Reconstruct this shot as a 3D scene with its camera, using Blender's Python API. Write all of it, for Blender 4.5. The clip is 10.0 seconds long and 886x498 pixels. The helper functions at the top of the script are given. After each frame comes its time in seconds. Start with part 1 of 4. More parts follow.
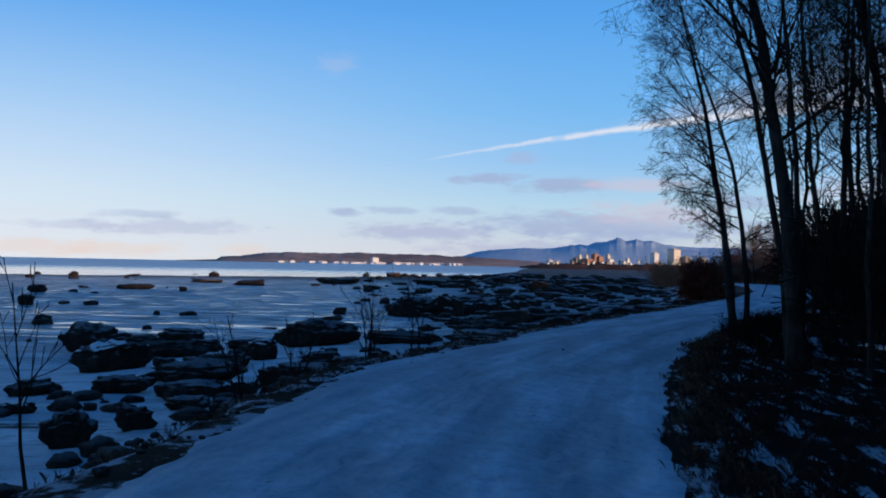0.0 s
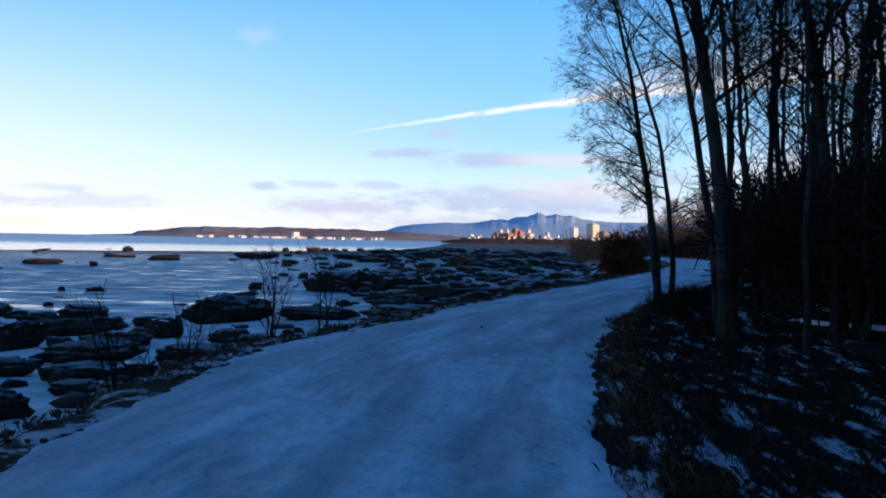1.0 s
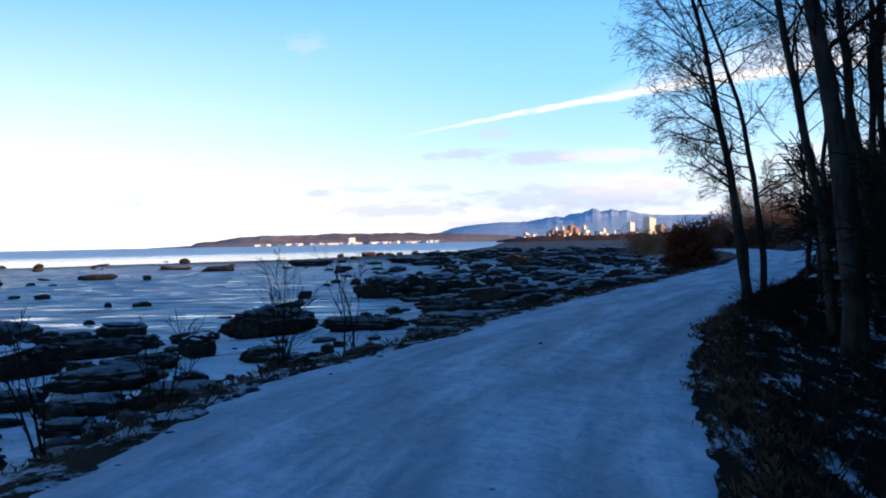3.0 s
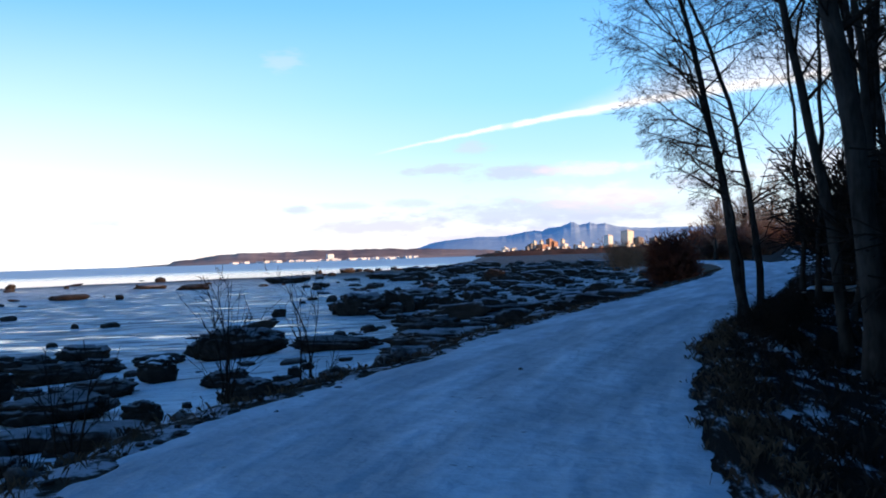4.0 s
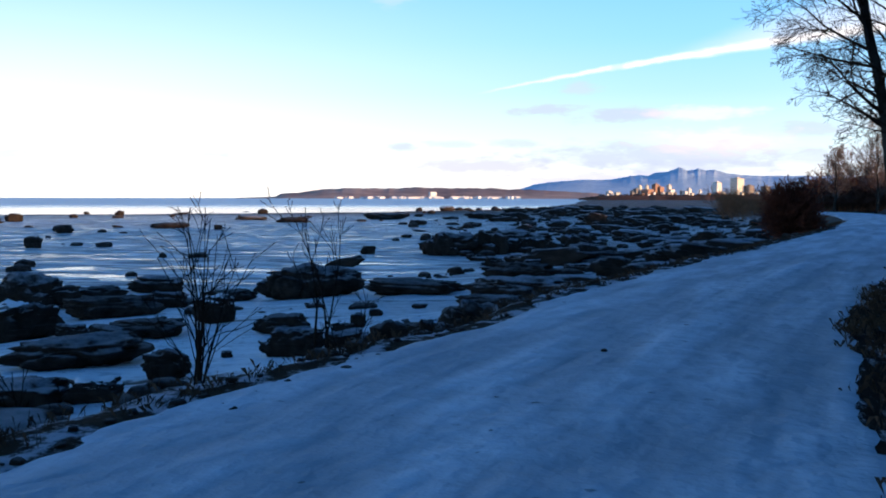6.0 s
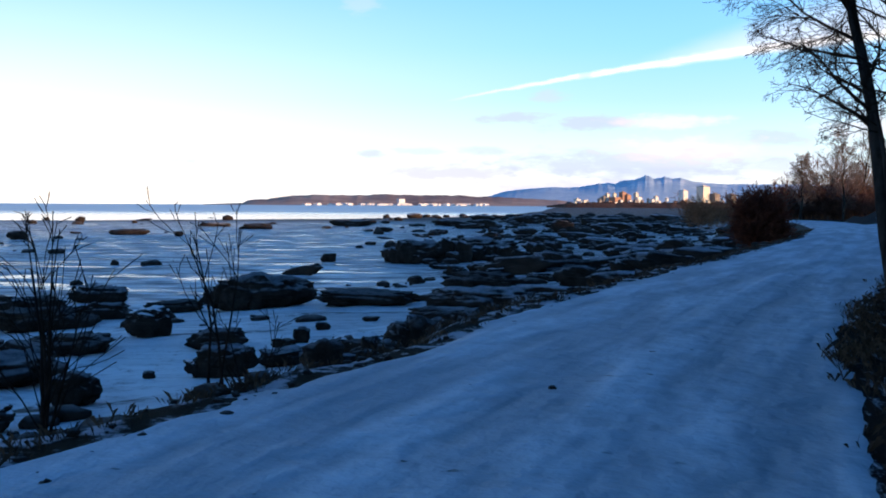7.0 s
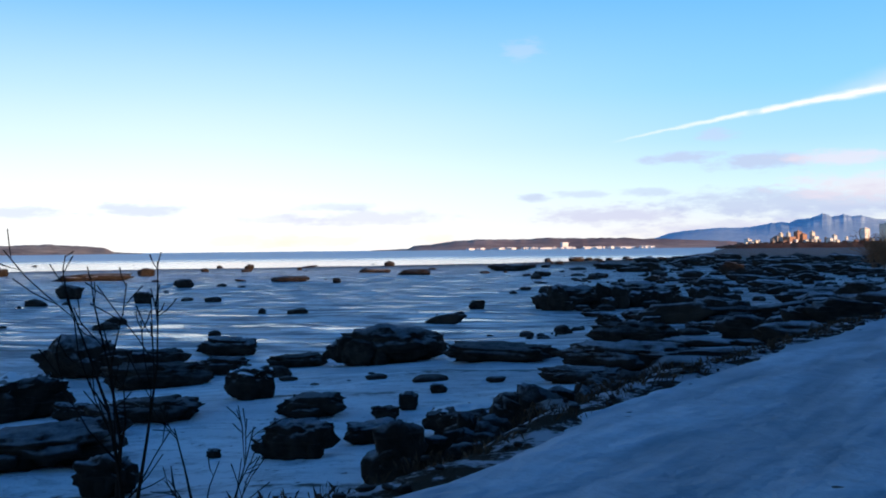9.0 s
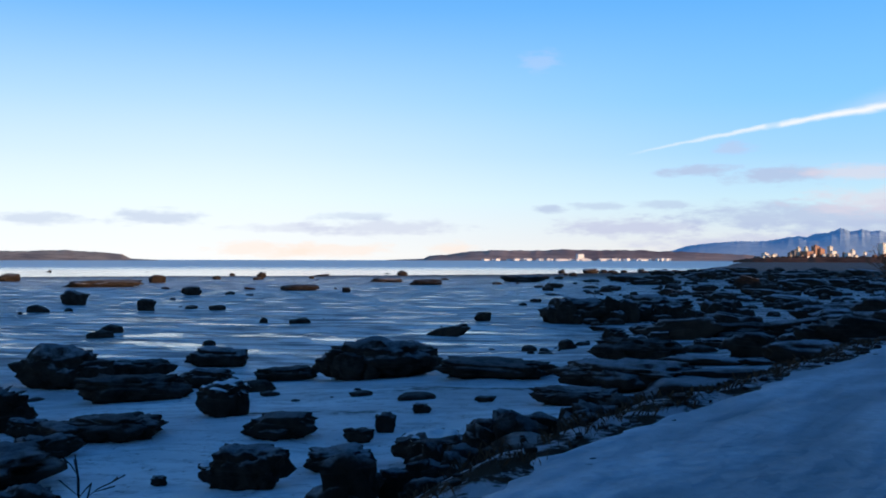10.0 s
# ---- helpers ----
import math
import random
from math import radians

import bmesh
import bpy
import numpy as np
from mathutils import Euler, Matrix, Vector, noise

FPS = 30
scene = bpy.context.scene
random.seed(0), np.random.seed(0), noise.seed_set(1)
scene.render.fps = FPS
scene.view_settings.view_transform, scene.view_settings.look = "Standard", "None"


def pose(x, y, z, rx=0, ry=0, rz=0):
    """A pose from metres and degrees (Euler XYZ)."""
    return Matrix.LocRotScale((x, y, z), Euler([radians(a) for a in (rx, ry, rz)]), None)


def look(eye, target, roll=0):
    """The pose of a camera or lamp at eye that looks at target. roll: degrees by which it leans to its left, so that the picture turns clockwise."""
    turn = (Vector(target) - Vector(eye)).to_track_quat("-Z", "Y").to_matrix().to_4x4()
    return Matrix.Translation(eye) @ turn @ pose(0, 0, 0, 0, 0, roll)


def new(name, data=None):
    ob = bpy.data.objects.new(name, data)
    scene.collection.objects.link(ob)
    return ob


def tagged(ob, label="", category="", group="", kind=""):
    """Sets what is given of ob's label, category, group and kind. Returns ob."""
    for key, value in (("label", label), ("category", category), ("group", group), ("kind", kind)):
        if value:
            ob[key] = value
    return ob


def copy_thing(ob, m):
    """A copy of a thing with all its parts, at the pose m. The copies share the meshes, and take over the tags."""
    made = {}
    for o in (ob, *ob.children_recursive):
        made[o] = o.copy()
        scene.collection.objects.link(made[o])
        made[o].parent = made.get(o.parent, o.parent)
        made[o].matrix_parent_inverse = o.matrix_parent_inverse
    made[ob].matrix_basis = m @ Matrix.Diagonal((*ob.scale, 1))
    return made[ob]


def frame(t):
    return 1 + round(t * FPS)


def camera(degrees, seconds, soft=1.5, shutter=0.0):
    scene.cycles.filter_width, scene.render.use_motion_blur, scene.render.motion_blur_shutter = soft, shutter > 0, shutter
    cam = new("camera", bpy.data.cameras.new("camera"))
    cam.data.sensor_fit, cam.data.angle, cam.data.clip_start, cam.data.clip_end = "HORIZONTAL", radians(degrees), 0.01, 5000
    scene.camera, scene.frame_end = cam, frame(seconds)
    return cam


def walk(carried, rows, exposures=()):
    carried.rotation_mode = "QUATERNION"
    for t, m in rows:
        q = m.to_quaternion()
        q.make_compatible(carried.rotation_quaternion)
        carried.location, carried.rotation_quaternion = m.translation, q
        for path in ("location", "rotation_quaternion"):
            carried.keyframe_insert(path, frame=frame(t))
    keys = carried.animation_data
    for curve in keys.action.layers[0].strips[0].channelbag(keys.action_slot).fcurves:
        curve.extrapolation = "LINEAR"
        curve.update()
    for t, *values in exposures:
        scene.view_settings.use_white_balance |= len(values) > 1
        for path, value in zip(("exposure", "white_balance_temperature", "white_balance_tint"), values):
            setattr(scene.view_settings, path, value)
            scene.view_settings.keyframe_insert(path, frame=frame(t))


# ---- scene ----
cam = camera(48.8, 10.0, soft=1.9)
PATH = [
    (0, (0.142, -1.04, 1.604), (0.103, 0.96, 1.635), 1.1),
    (0.5, (0.211, -0.353, 1.575), (0.249, 1.646, 1.59), 1.4),
    (1, (0.32, 0.358, 1.545), (0.442, 2.354, 1.527), 1.1),
    (1.5, (0.428, 1.123, 1.528), (0.536, 3.12, 1.513), 0.6),
    (2, (0.522, 1.923, 1.517), (0.615, 3.92, 1.519), -1.0),
    (2.5, (0.573, 2.66, 1.512), (0.592, 4.66, 1.492), -0.9),
    (2.7, (0.602, 2.969, 1.526), (0.61, 4.969, 1.518), -1.2),
    (3.8, (0.776, 4.687, 1.53), (0.803, 6.686, 1.478), -1.7),
    (4, (0.815, 5.001, 1.506), (0.867, 7.0, 1.52), -1.9),
    (4.5, (0.91, 5.851, 1.491), (0.858, 7.848, 1.404), -1.3),
    (5, (1.022, 6.717, 1.505), (0.876, 8.71, 1.423), -2.3),
    (5.5, (1.17, 7.535, 1.489), (0.948, 9.519, 1.372), 0.3),
    (5.7, (1.222, 7.854, 1.47), (1.047, 9.843, 1.351), 0.2),
    (6.8, (1.513, 9.686, 1.42), (1.377, 11.681, 1.374), -0.0),
    (7, (1.582, 10.022, 1.418), (1.489, 12.018, 1.327), 0.3),
    (7.5, (1.705, 10.881, 1.422), (1.661, 12.879, 1.347), 0.8),
    (8, (1.826, 11.73, 1.422), (1.762, 13.728, 1.365), 1.3),
    (8.5, (1.997, 12.56, 1.416), (1.721, 14.54, 1.356), -2.3),
    (9, (2.132, 13.339, 1.423), (1.708, 15.293, 1.423), -0.6),
    (9.5, (2.285, 14.093, 1.429), (1.821, 16.038, 1.434), -0.4),
    (10, (2.447, 14.825, 1.423), (1.992, 16.773, 1.444), 0.1),
]
EXPOSURES = [(0.0, -0.3, 5900, 8), (0.5, -0.02, 6050, 8), (1.0, 0.2, 6250, 9), (2.5, 0.43, 6550, 10), (5.0, 0.48, 6650, 10), (8.0, 0.52, 6700, 10), (9.0, 0.24, 6450, 8), (10.0, 0.04, 6250, 6)]
walk(cam, [(t, look(eye, target, roll)) for t, eye, target, roll in PATH], EXPOSURES)

# ---- light: a low winter sun behind the wooded bluff, clear sky with a few clouds ----
SUN_AZ, SUN_EL = 118.0, 4.2      # degrees to the right of the y axis, degrees above the horizon


def sun_way():
    a, e = radians(SUN_AZ), radians(SUN_EL)
    return Vector((math.sin(a) * math.cos(e), math.cos(a) * math.cos(e), math.sin(e)))


class Nodes:
    """Short forms for building a node tree."""

    def __init__(self, tree):
        self.tree = tree
        tree.nodes.clear()

    def node(self, kind, **sets):
        n = self.tree.nodes.new(kind)
        for key, value in sets.items():
            setattr(n, key, value)
        return n

    def link(self, a, b):
        self.tree.links.new(a, b)

    def put(self, socket, value):
        if isinstance(value, bpy.types.NodeSocket):
            self.link(value, socket)
        else:
            socket.default_value = value

    def math(self, op, a, b=0.0, c=0.0, clamp=False):
        n = self.node("ShaderNodeMath", operation=op, use_clamp=clamp)
        for s, v in zip(n.inputs, (a, b, c)):
            self.put(s, v)
        return n.outputs[0]

    def step(self, value, lo, hi, a=0.0, b=1.0):
        n = self.node("ShaderNodeMapRange", interpolation_type="SMOOTHSTEP")
        for s, v in zip(n.inputs, (value, lo, hi, a, b)):
            self.put(s, v)
        return n.outputs[0]

    def mix(self, fac, a, b, blend="MIX"):
        n = self.node("ShaderNodeMix", data_type="RGBA", blend_type=blend)
        self.put(n.inputs[0], fac)
        for s, v in ((n.inputs[6], a), (n.inputs[7], b)):
            self.put(s, (*v, 1.0) if isinstance(v, tuple) and len(v) == 3 else v)
        return n.outputs[2]

    def noise(self, vector, scale, detail=4.0, rough=0.55, out=0):
        n = self.node("ShaderNodeTexNoise")
        if vector is not None:
            self.link(vector, n.inputs["Vector"])
        n.inputs["Scale"].default_value, n.inputs["Detail"].default_value, n.inputs["Roughness"].default_value = scale, detail, rough
        return n.outputs[out]

    def mapped(self, vector, scale, rot=(0, 0, 0)):
        n = self.node("ShaderNodeMapping")
        self.link(vector, n.inputs["Vector"])
        n.inputs["Scale"].default_value, n.inputs["Rotation"].default_value = scale, rot
        return n.outputs[0]

    def ramp(self, fac, stops):
        n = self.node("ShaderNodeValToRGB")
        self.put(n.inputs[0], fac)
        e = n.color_ramp.elements
        while len(e) < len(stops):
            e.new(0.5)
        for item, (p, c) in zip(e, stops):
            item.position, item.color = p, (*c, 1.0)
        return n.outputs[0]


def build_world():
    world = bpy.data.worlds.new("evening_sky")
    scene.world = world
    world.use_nodes = True
    n = Nodes(world.node_tree)
    way = n.node("ShaderNodeTexCoord").outputs["Generated"]
    xyz = n.node("ShaderNodeSeparateXYZ")
    n.link(way, xyz.inputs[0])
    deg = 180 / math.pi
    el = n.math("MULTIPLY", n.math("ARCSINE", xyz.outputs[2]), deg)
    az = n.math("MULTIPLY", n.math("ARCTAN2", xyz.outputs[0], xyz.outputs[1]), deg)
    sky = n.node("ShaderNodeTexSky", sky_type="NISHITA", sun_disc=False, sun_elevation=radians(SUN_EL), sun_rotation=radians(SUN_AZ), air_density=1.0, dust_density=0.6, ozone_density=2.0)
    clear = n.mix(1.0, sky.outputs[0], (SKY_GAIN, SKY_GAIN, SKY_GAIN), "MULTIPLY")
    # the pale band of thin haze over the water, stronger towards the open inlet
    height = n.math("DIVIDE", el, 90.0, clamp=True)
    haze = n.ramp(height, SKY_RAMP)
    colour = n.mix(0.94, clear, haze)
    inlet = n.math("MULTIPLY", n.math("MULTIPLY", n.step(az, 12.0, -30.0), n.step(az, -120.0, -60.0)), n.step(el, 17.0, 0.5))
    colour = n.mix(n.math("MULTIPLY", inlet, 0.6), colour, (1.10, 1.09, 1.08))
    # clouds: soft streaks of given heading, height, half width and half height
    flat = n.node("ShaderNodeCombineXYZ")
    n.put(flat.inputs[0], az), n.put(flat.inputs[1], n.math("MULTIPLY", el, 3.2))
    wisps = n.noise(flat.outputs[0], 0.55, 6.0, 0.6)
    for a, e, w, h, strength, tone in CLOUDS:
        da = n.math("DIVIDE", n.math("SUBTRACT", az, a), w)
        de = n.math("DIVIDE", n.math("SUBTRACT", el, e), h)
        r = n.math("SQRT", n.math("ADD", n.math("MULTIPLY", da, da), n.math("MULTIPLY", de, de)))
        r = n.math("ADD", r, n.math("MULTIPLY", n.math("SUBTRACT", wisps, 0.5), 2.4))
        cover = n.math("MULTIPLY", n.step(r, 1.25, 0.35), strength)
        colour = n.mix(cover, colour, tone)
    # the vapour trail
    mid = n.math("ADD", 6.50, n.math("ADD", n.math("MULTIPLY", az, 0.186), n.math("MULTIPLY", n.math("MULTIPLY", az, az), -0.0031)))
    half = n.math("MULTIPLY_ADD", n.step(az, -3.0, 22.0), 0.27, 0.07)
    off = n.math("ADD", n.math("SUBTRACT", el, mid), n.math("MULTIPLY", n.math("SUBTRACT", wisps, 0.5), 0.35))
    trail = n.step(n.math("DIVIDE", n.math("ABSOLUTE", off), half), 1.5, 0.0)
    trail = n.math("MULTIPLY", trail, n.math("MULTIPLY", n.step(az, -2.9, -0.5), n.step(az, 60.0, 30.0)))
    gap = n.math("DIVIDE", n.math("SUBTRACT", az, 5.5), 0.45)
    trail = n.math("MULTIPLY", trail, n.step(n.math("MULTIPLY", gap, gap), 0.0, 1.4, 0.45, 1.0))
    fan = n.math("MULTIPLY_ADD", n.math("MAXIMUM", n.math("SUBTRACT", az, 7.0), 0.0), 0.20, 0.25)
    soft_edge = n.math("MULTIPLY", n.step(n.math("DIVIDE", off, fan), 1.15, 0.1), n.step(off, -0.2, 0.1))
    soft_edge = n.math("MULTIPLY", soft_edge, n.math("MULTIPLY", n.step(az, 6.0, 17.0), 0.6))
    colour = n.mix(soft_edge, colour, (0.85, 0.82, 0.9))
    colour = n.mix(n.math("MULTIPLY", trail, n.step(az, -4.0, 9.0, 0.25, 0.85)), colour, (1.05, 0.98, 0.98))
    back = n.node("ShaderNodeBackground")
    n.link(colour, back.inputs[0])
    back.inputs[1].default_value = SKY_STRENGTH
    out = n.node("ShaderNodeOutputWorld")
    n.link(back.outputs[0], out.inputs[0])


GREY, PINK, WARM, MAUVE = (0.48, 0.54, 0.74), (0.80, 0.69, 0.76), (1.05, 0.80, 0.66), (0.55, 0.55, 0.74)
CLOUDS = [
    (3.4, 6.3, 1.2, 0.40, 0.45, MAUVE), (1.6, 5.05, 2.3, 0.36, 0.75, GREY), (5.9, 4.7, 2.7, 0.55, 0.8, GREY),
    (10.2, 4.75, 3.2, 0.45, 0.6, PINK), (16.2, 3.8, 2.4, 0.5, 0.6, GREY), (-6.9, 2.9, 1.1, 0.24, 0.7, GREY),
    (-4.2, 3.1, 1.8, 0.25, 0.5, GREY), (-0.3, 3.15, 2.0, 0.26, 0.5, GREY), (-2.3, 1.85, 4.6, 0.55, 0.7, MAUVE),
    (7.6, 2.45, 7.5, 0.85, 0.75, GREY), (11.0, 3.1, 4.2, 0.8, 0.6, PINK), (-29.5, 2.35, 2.6, 0.5, 0.55, GREY),
]
CLOUDS += [
    (-36.0, 2.2, 2.6, 0.42, 0.5, GREY), (-16.8, 1.85, 4.8, 0.50, 0.45, MAUVE), (-21.8, 1.8, 3.6, 0.30, 0.35, MAUVE),
    (-18.3, 2.5, 2.4, 0.24, 0.4, GREY), (-23.8, 0.55, 3.4, 0.5, 0.5, WARM), (-19.5, 0.55, 3.6, 0.42, 0.5, WARM),
    (-12.5, 0.65, 1.4, 0.4, 0.5, WARM), (-7.4, 11.4, 1.3, 0.6, 0.2, PINK), (7.0, 0.9, 9.0, 0.6, 0.6, MAUVE),
    (24.0, 4.2, 6.0, 1.2, 0.5, PINK), (30.0, 7.0, 6.0, 1.0, 0.4, PINK), (9.5, 1.75, 4.5, 0.45, 0.5, GREY), (17.0, 2.2, 4.0, 0.6, 0.45, GREY),
]
SKY_GAIN, SKY_STRENGTH = 0.1, 1.0
SKY_RAMP = [(0.0, (0.93, 0.85, 0.81)), (0.012, (0.82, 0.83, 0.86)), (0.039, (0.63, 0.85, 0.98)), (0.067, (0.41, 0.71, 1.04)), (0.1, (0.27, 0.62, 1.04)), (0.16, (0.155, 0.48, 1.01)), (0.33, (0.024, 0.125, 0.37)), (1.0, (0.006, 0.045, 0.18))]
build_world()
sun = new("sun", bpy.data.lights.new("sun", "SUN"))
sun.data.energy, sun.data.angle, sun.data.color = 5.0, radians(0.6), (1.0, 0.62, 0.36)
sun.matrix_world = look(sun_way() * 200, (0, 0, 0))


# ---- materials ----
def material(name, rough=0.8, spec=0.3):
    mat = bpy.data.materials.new(name)
    mat.use_nodes = True
    n = Nodes(mat.node_tree)
    out = n.node("ShaderNodeOutputMaterial")
    bsdf = n.node("ShaderNodeBsdfPrincipled")
    n.link(bsdf.outputs[0], out.inputs[0])
    bsdf.inputs["Roughness"].default_value = rough
    bsdf.inputs["Specular IOR Level"].default_value = spec
    return mat, n, bsdf


def bumped(n, bsdf, height, strength=0.5, distance=0.05):
    b = n.node("ShaderNodeBump")
    b.inputs["Strength"].default_value, b.inputs["Distance"].default_value = strength, distance
    n.link(height, b.inputs["Height"])
    n.link(b.outputs[0], bsdf.inputs["Normal"])


def place_of(n, kind="Object"):
    return n.node("ShaderNodeTexCoord").outputs[kind]


def up_of(n):
    s = n.node("ShaderNodeSeparateXYZ")
    n.link(n.node("ShaderNodeNewGeometry").outputs["Normal"], s.inputs[0])
    return s.outputs[2]


def make_path_snow():
    mat, n, bsdf = material("packed_snow", 0.8, 0.05)
    p, q = place_of(n), place_of(n, "UV")
    tracks = n.noise(n.mapped(q, (1.8, 0.2, 1.0)), 1.0, 2.5, 0.45)
    worn = n.noise(n.mapped(q, (0.9, 0.24, 1.0)), 1.1, 3.0)
    prints = n.noise(n.mapped(q, (2.1, 0.8, 1.0)), 1.0, 3.0, 0.45)
    drift = n.noise(n.mapped(p, (1.0, 1.0, 1.0)), 3.1, 4.0, 0.55)
    fine = n.noise(p, 14.0, 4.0, 0.5)
    specks = n.noise(p, 7.0, 2.0, 0.4)
    c = n.mix(n.step(n.math("MULTIPLY_ADD", tracks, 0.6, n.math("MULTIPLY", worn, 0.5)), 0.44, 0.68), (0.40, 0.44, 0.485), (0.62, 0.67, 0.73))
    c = n.mix(n.math("MULTIPLY", n.step(prints, 0.50, 0.72), 0.42), c, (0.30, 0.33, 0.36))
    c = n.mix(n.math("MULTIPLY", n.step(drift, 0.42, 0.66), 0.26), c, (0.30, 0.33, 0.36))
    c = n.mix(n.math("MULTIPLY", n.step(fine, 0.5, 0.8), 0.3), c, (0.28, 0.29, 0.31))
    c = n.mix(n.math("MULTIPLY", n.step(specks, 0.73, 0.78), n.step(worn, 0.42, 0.6)), c, (0.10, 0.09, 0.085))
    n.link(c, bsdf.inputs["Base Color"])
    lumps = n.math("ADD", n.math("MULTIPLY_ADD", fine, 0.06, n.math("MULTIPLY", drift, -0.9)), n.math("ADD", n.math("MULTIPLY", tracks, 1.2), n.math("MULTIPLY", prints, -0.8)))
    bumped(n, bsdf, lumps, 0.55, 0.15)
    return mat


def make_beach():
    mat, n, bsdf = material("tidal_snow_and_ice", 0.7, 0.15)
    p = place_of(n)
    xyz = n.node("ShaderNodeSeparateXYZ")
    n.link(p, xyz.inputs[0])
    along = (0, 0, 0.10)
    streak = n.noise(n.mapped(p, (0.09, 0.50, 1.0), along), 1.0, 6.0, 0.62)
    ripple = n.noise(n.mapped(p, (0.28, 0.8, 1.0), along), 1.0, 6.0, 0.66)
    blot = n.noise(p, 0.14, 5.0, 0.6)
    crust = n.noise(n.mapped(p, (0.8, 1.3, 1.0), along), 1.6, 6.0, 0.68)
    fine = n.noise(p, 3.0, 6.0, 0.65)
    grit = n.noise(p, 9.0, 4.0, 0.6)
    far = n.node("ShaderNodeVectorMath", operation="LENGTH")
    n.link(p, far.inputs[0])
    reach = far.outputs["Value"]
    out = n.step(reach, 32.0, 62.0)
    # the muddy ground among the ledges by the bend
    mud = n.math("MULTIPLY", n.step(n.math("DIVIDE", xyz.outputs[0], n.math("MAXIMUM", xyz.outputs[1], 1.0)), -0.13, 0.06), n.step(xyz.outputs[1], 30.0, 50.0))
    c = n.mix(n.step(blot, 0.36, 0.62), (0.54, 0.60, 0.64), (0.74, 0.80, 0.83))
    c = n.mix(n.math("MULTIPLY", n.step(crust, 0.47, 0.66), 0.6), c, (0.32, 0.36, 0.38))
    c = n.mix(n.math("MULTIPLY", n.step(grit, 0.58, 0.68), n.step(crust, 0.42, 0.60)), c, (0.10, 0.095, 0.09))
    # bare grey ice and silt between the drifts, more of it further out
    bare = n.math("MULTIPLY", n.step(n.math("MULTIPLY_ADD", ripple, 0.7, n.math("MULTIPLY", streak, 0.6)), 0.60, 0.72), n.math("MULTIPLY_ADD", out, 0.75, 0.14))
    # far out the silt colour is deepened to carry the shade over the flat
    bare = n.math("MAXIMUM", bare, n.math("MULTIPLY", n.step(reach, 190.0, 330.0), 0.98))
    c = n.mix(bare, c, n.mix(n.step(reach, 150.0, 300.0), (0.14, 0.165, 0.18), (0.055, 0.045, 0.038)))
    c = n.mix(n.step(n.math("MULTIPLY_ADD", fine, 0.3, streak), 0.74, 0.84), c, (0.07, 0.065, 0.06))
    c = n.mix(n.math("MULTIPLY", mud, n.step(n.math("MULTIPLY_ADD", fine, 0.30, n.math("MULTIPLY", n.noise(n.mapped(p, (0.16, 1.1, 1.0)), 1.0, 6.0, 0.66), 0.8)), 0.47, 0.66)), c, (0.115, 0.12, 0.13))
    pools = n.noise(n.mapped(p, (0.15, 0.46, 1.0), along), 1.0, 6.0, 0.62)
    near_sea = n.math("MULTIPLY", out, n.step(reach, 300.0, 240.0))
    dry = n.math("SUBTRACT", 1.0, n.math("MULTIPLY", mud, 0.75))
    wet = n.math("MULTIPLY", n.math("MULTIPLY", n.step(pools, 0.55, 0.59), near_sea), dry)
    # glazed ice over the open flat
    glaze = n.math("MULTIPLY", n.math("MULTIPLY", near_sea, n.step(ripple, 0.62, 0.42)), dry)
    c = n.mix(wet, c, (0.20, 0.23, 0.26))
    n.link(c, bsdf.inputs["Base Color"])
    n.link(n.math("MULTIPLY_ADD", glaze, -0.24, n.math("MULTIPLY_ADD", wet, -0.36, 0.7)), bsdf.inputs["Roughness"])
    n.link(n.math("MULTIPLY_ADD", glaze, 0.35, n.math("MULTIPLY_ADD", wet, 0.3, 0.12)), bsdf.inputs["Specular IOR Level"])
    lumps = n.math("ADD", n.math("MULTIPLY_ADD", grit, 0.2, fine), n.math("MULTIPLY_ADD", crust, 0.5, n.math("MULTIPLY", n.math("MULTIPLY", streak, out), 1.2)))
    bumped(n, bsdf, n.math("MULTIPLY", n.math("SUBTRACT", 1.0, n.math("MAXIMUM", wet, n.math("MULTIPLY", glaze, 0.6))), lumps), 0.7, 0.14)
    return mat


def make_floor(name, litter, snow, low, high, streak=False):
    """Forest floor or verge: litter with patches of snow."""
    mat, n, bsdf = material(name, 0.9, 0.04)
    p = place_of(n)
    patch = n.noise(n.mapped(n.mapped(p, (1.0, 1.0, 1.0), (0, 0, radians(9))), (1.8, 0.36, 1.0)) if streak else n.mapped(p, (1.0, 0.8, 1.0)), 1.9, 7.0, 0.66)
    fine = n.noise(p, 18.0, 5.0, 0.7)
    c = n.mix(fine, tuple(v * 0.5 for v in litter), tuple(v * 1.5 for v in litter))
    c = n.mix(n.step(n.math("MULTIPLY_ADD", fine, 0.18, patch), low, high), c, snow)
    n.link(c, bsdf.inputs["Base Color"])
    bumped(n, bsdf, n.math("ADD", fine, n.math("MULTIPLY", patch, 2.0)), 0.8, 0.08)
    return mat


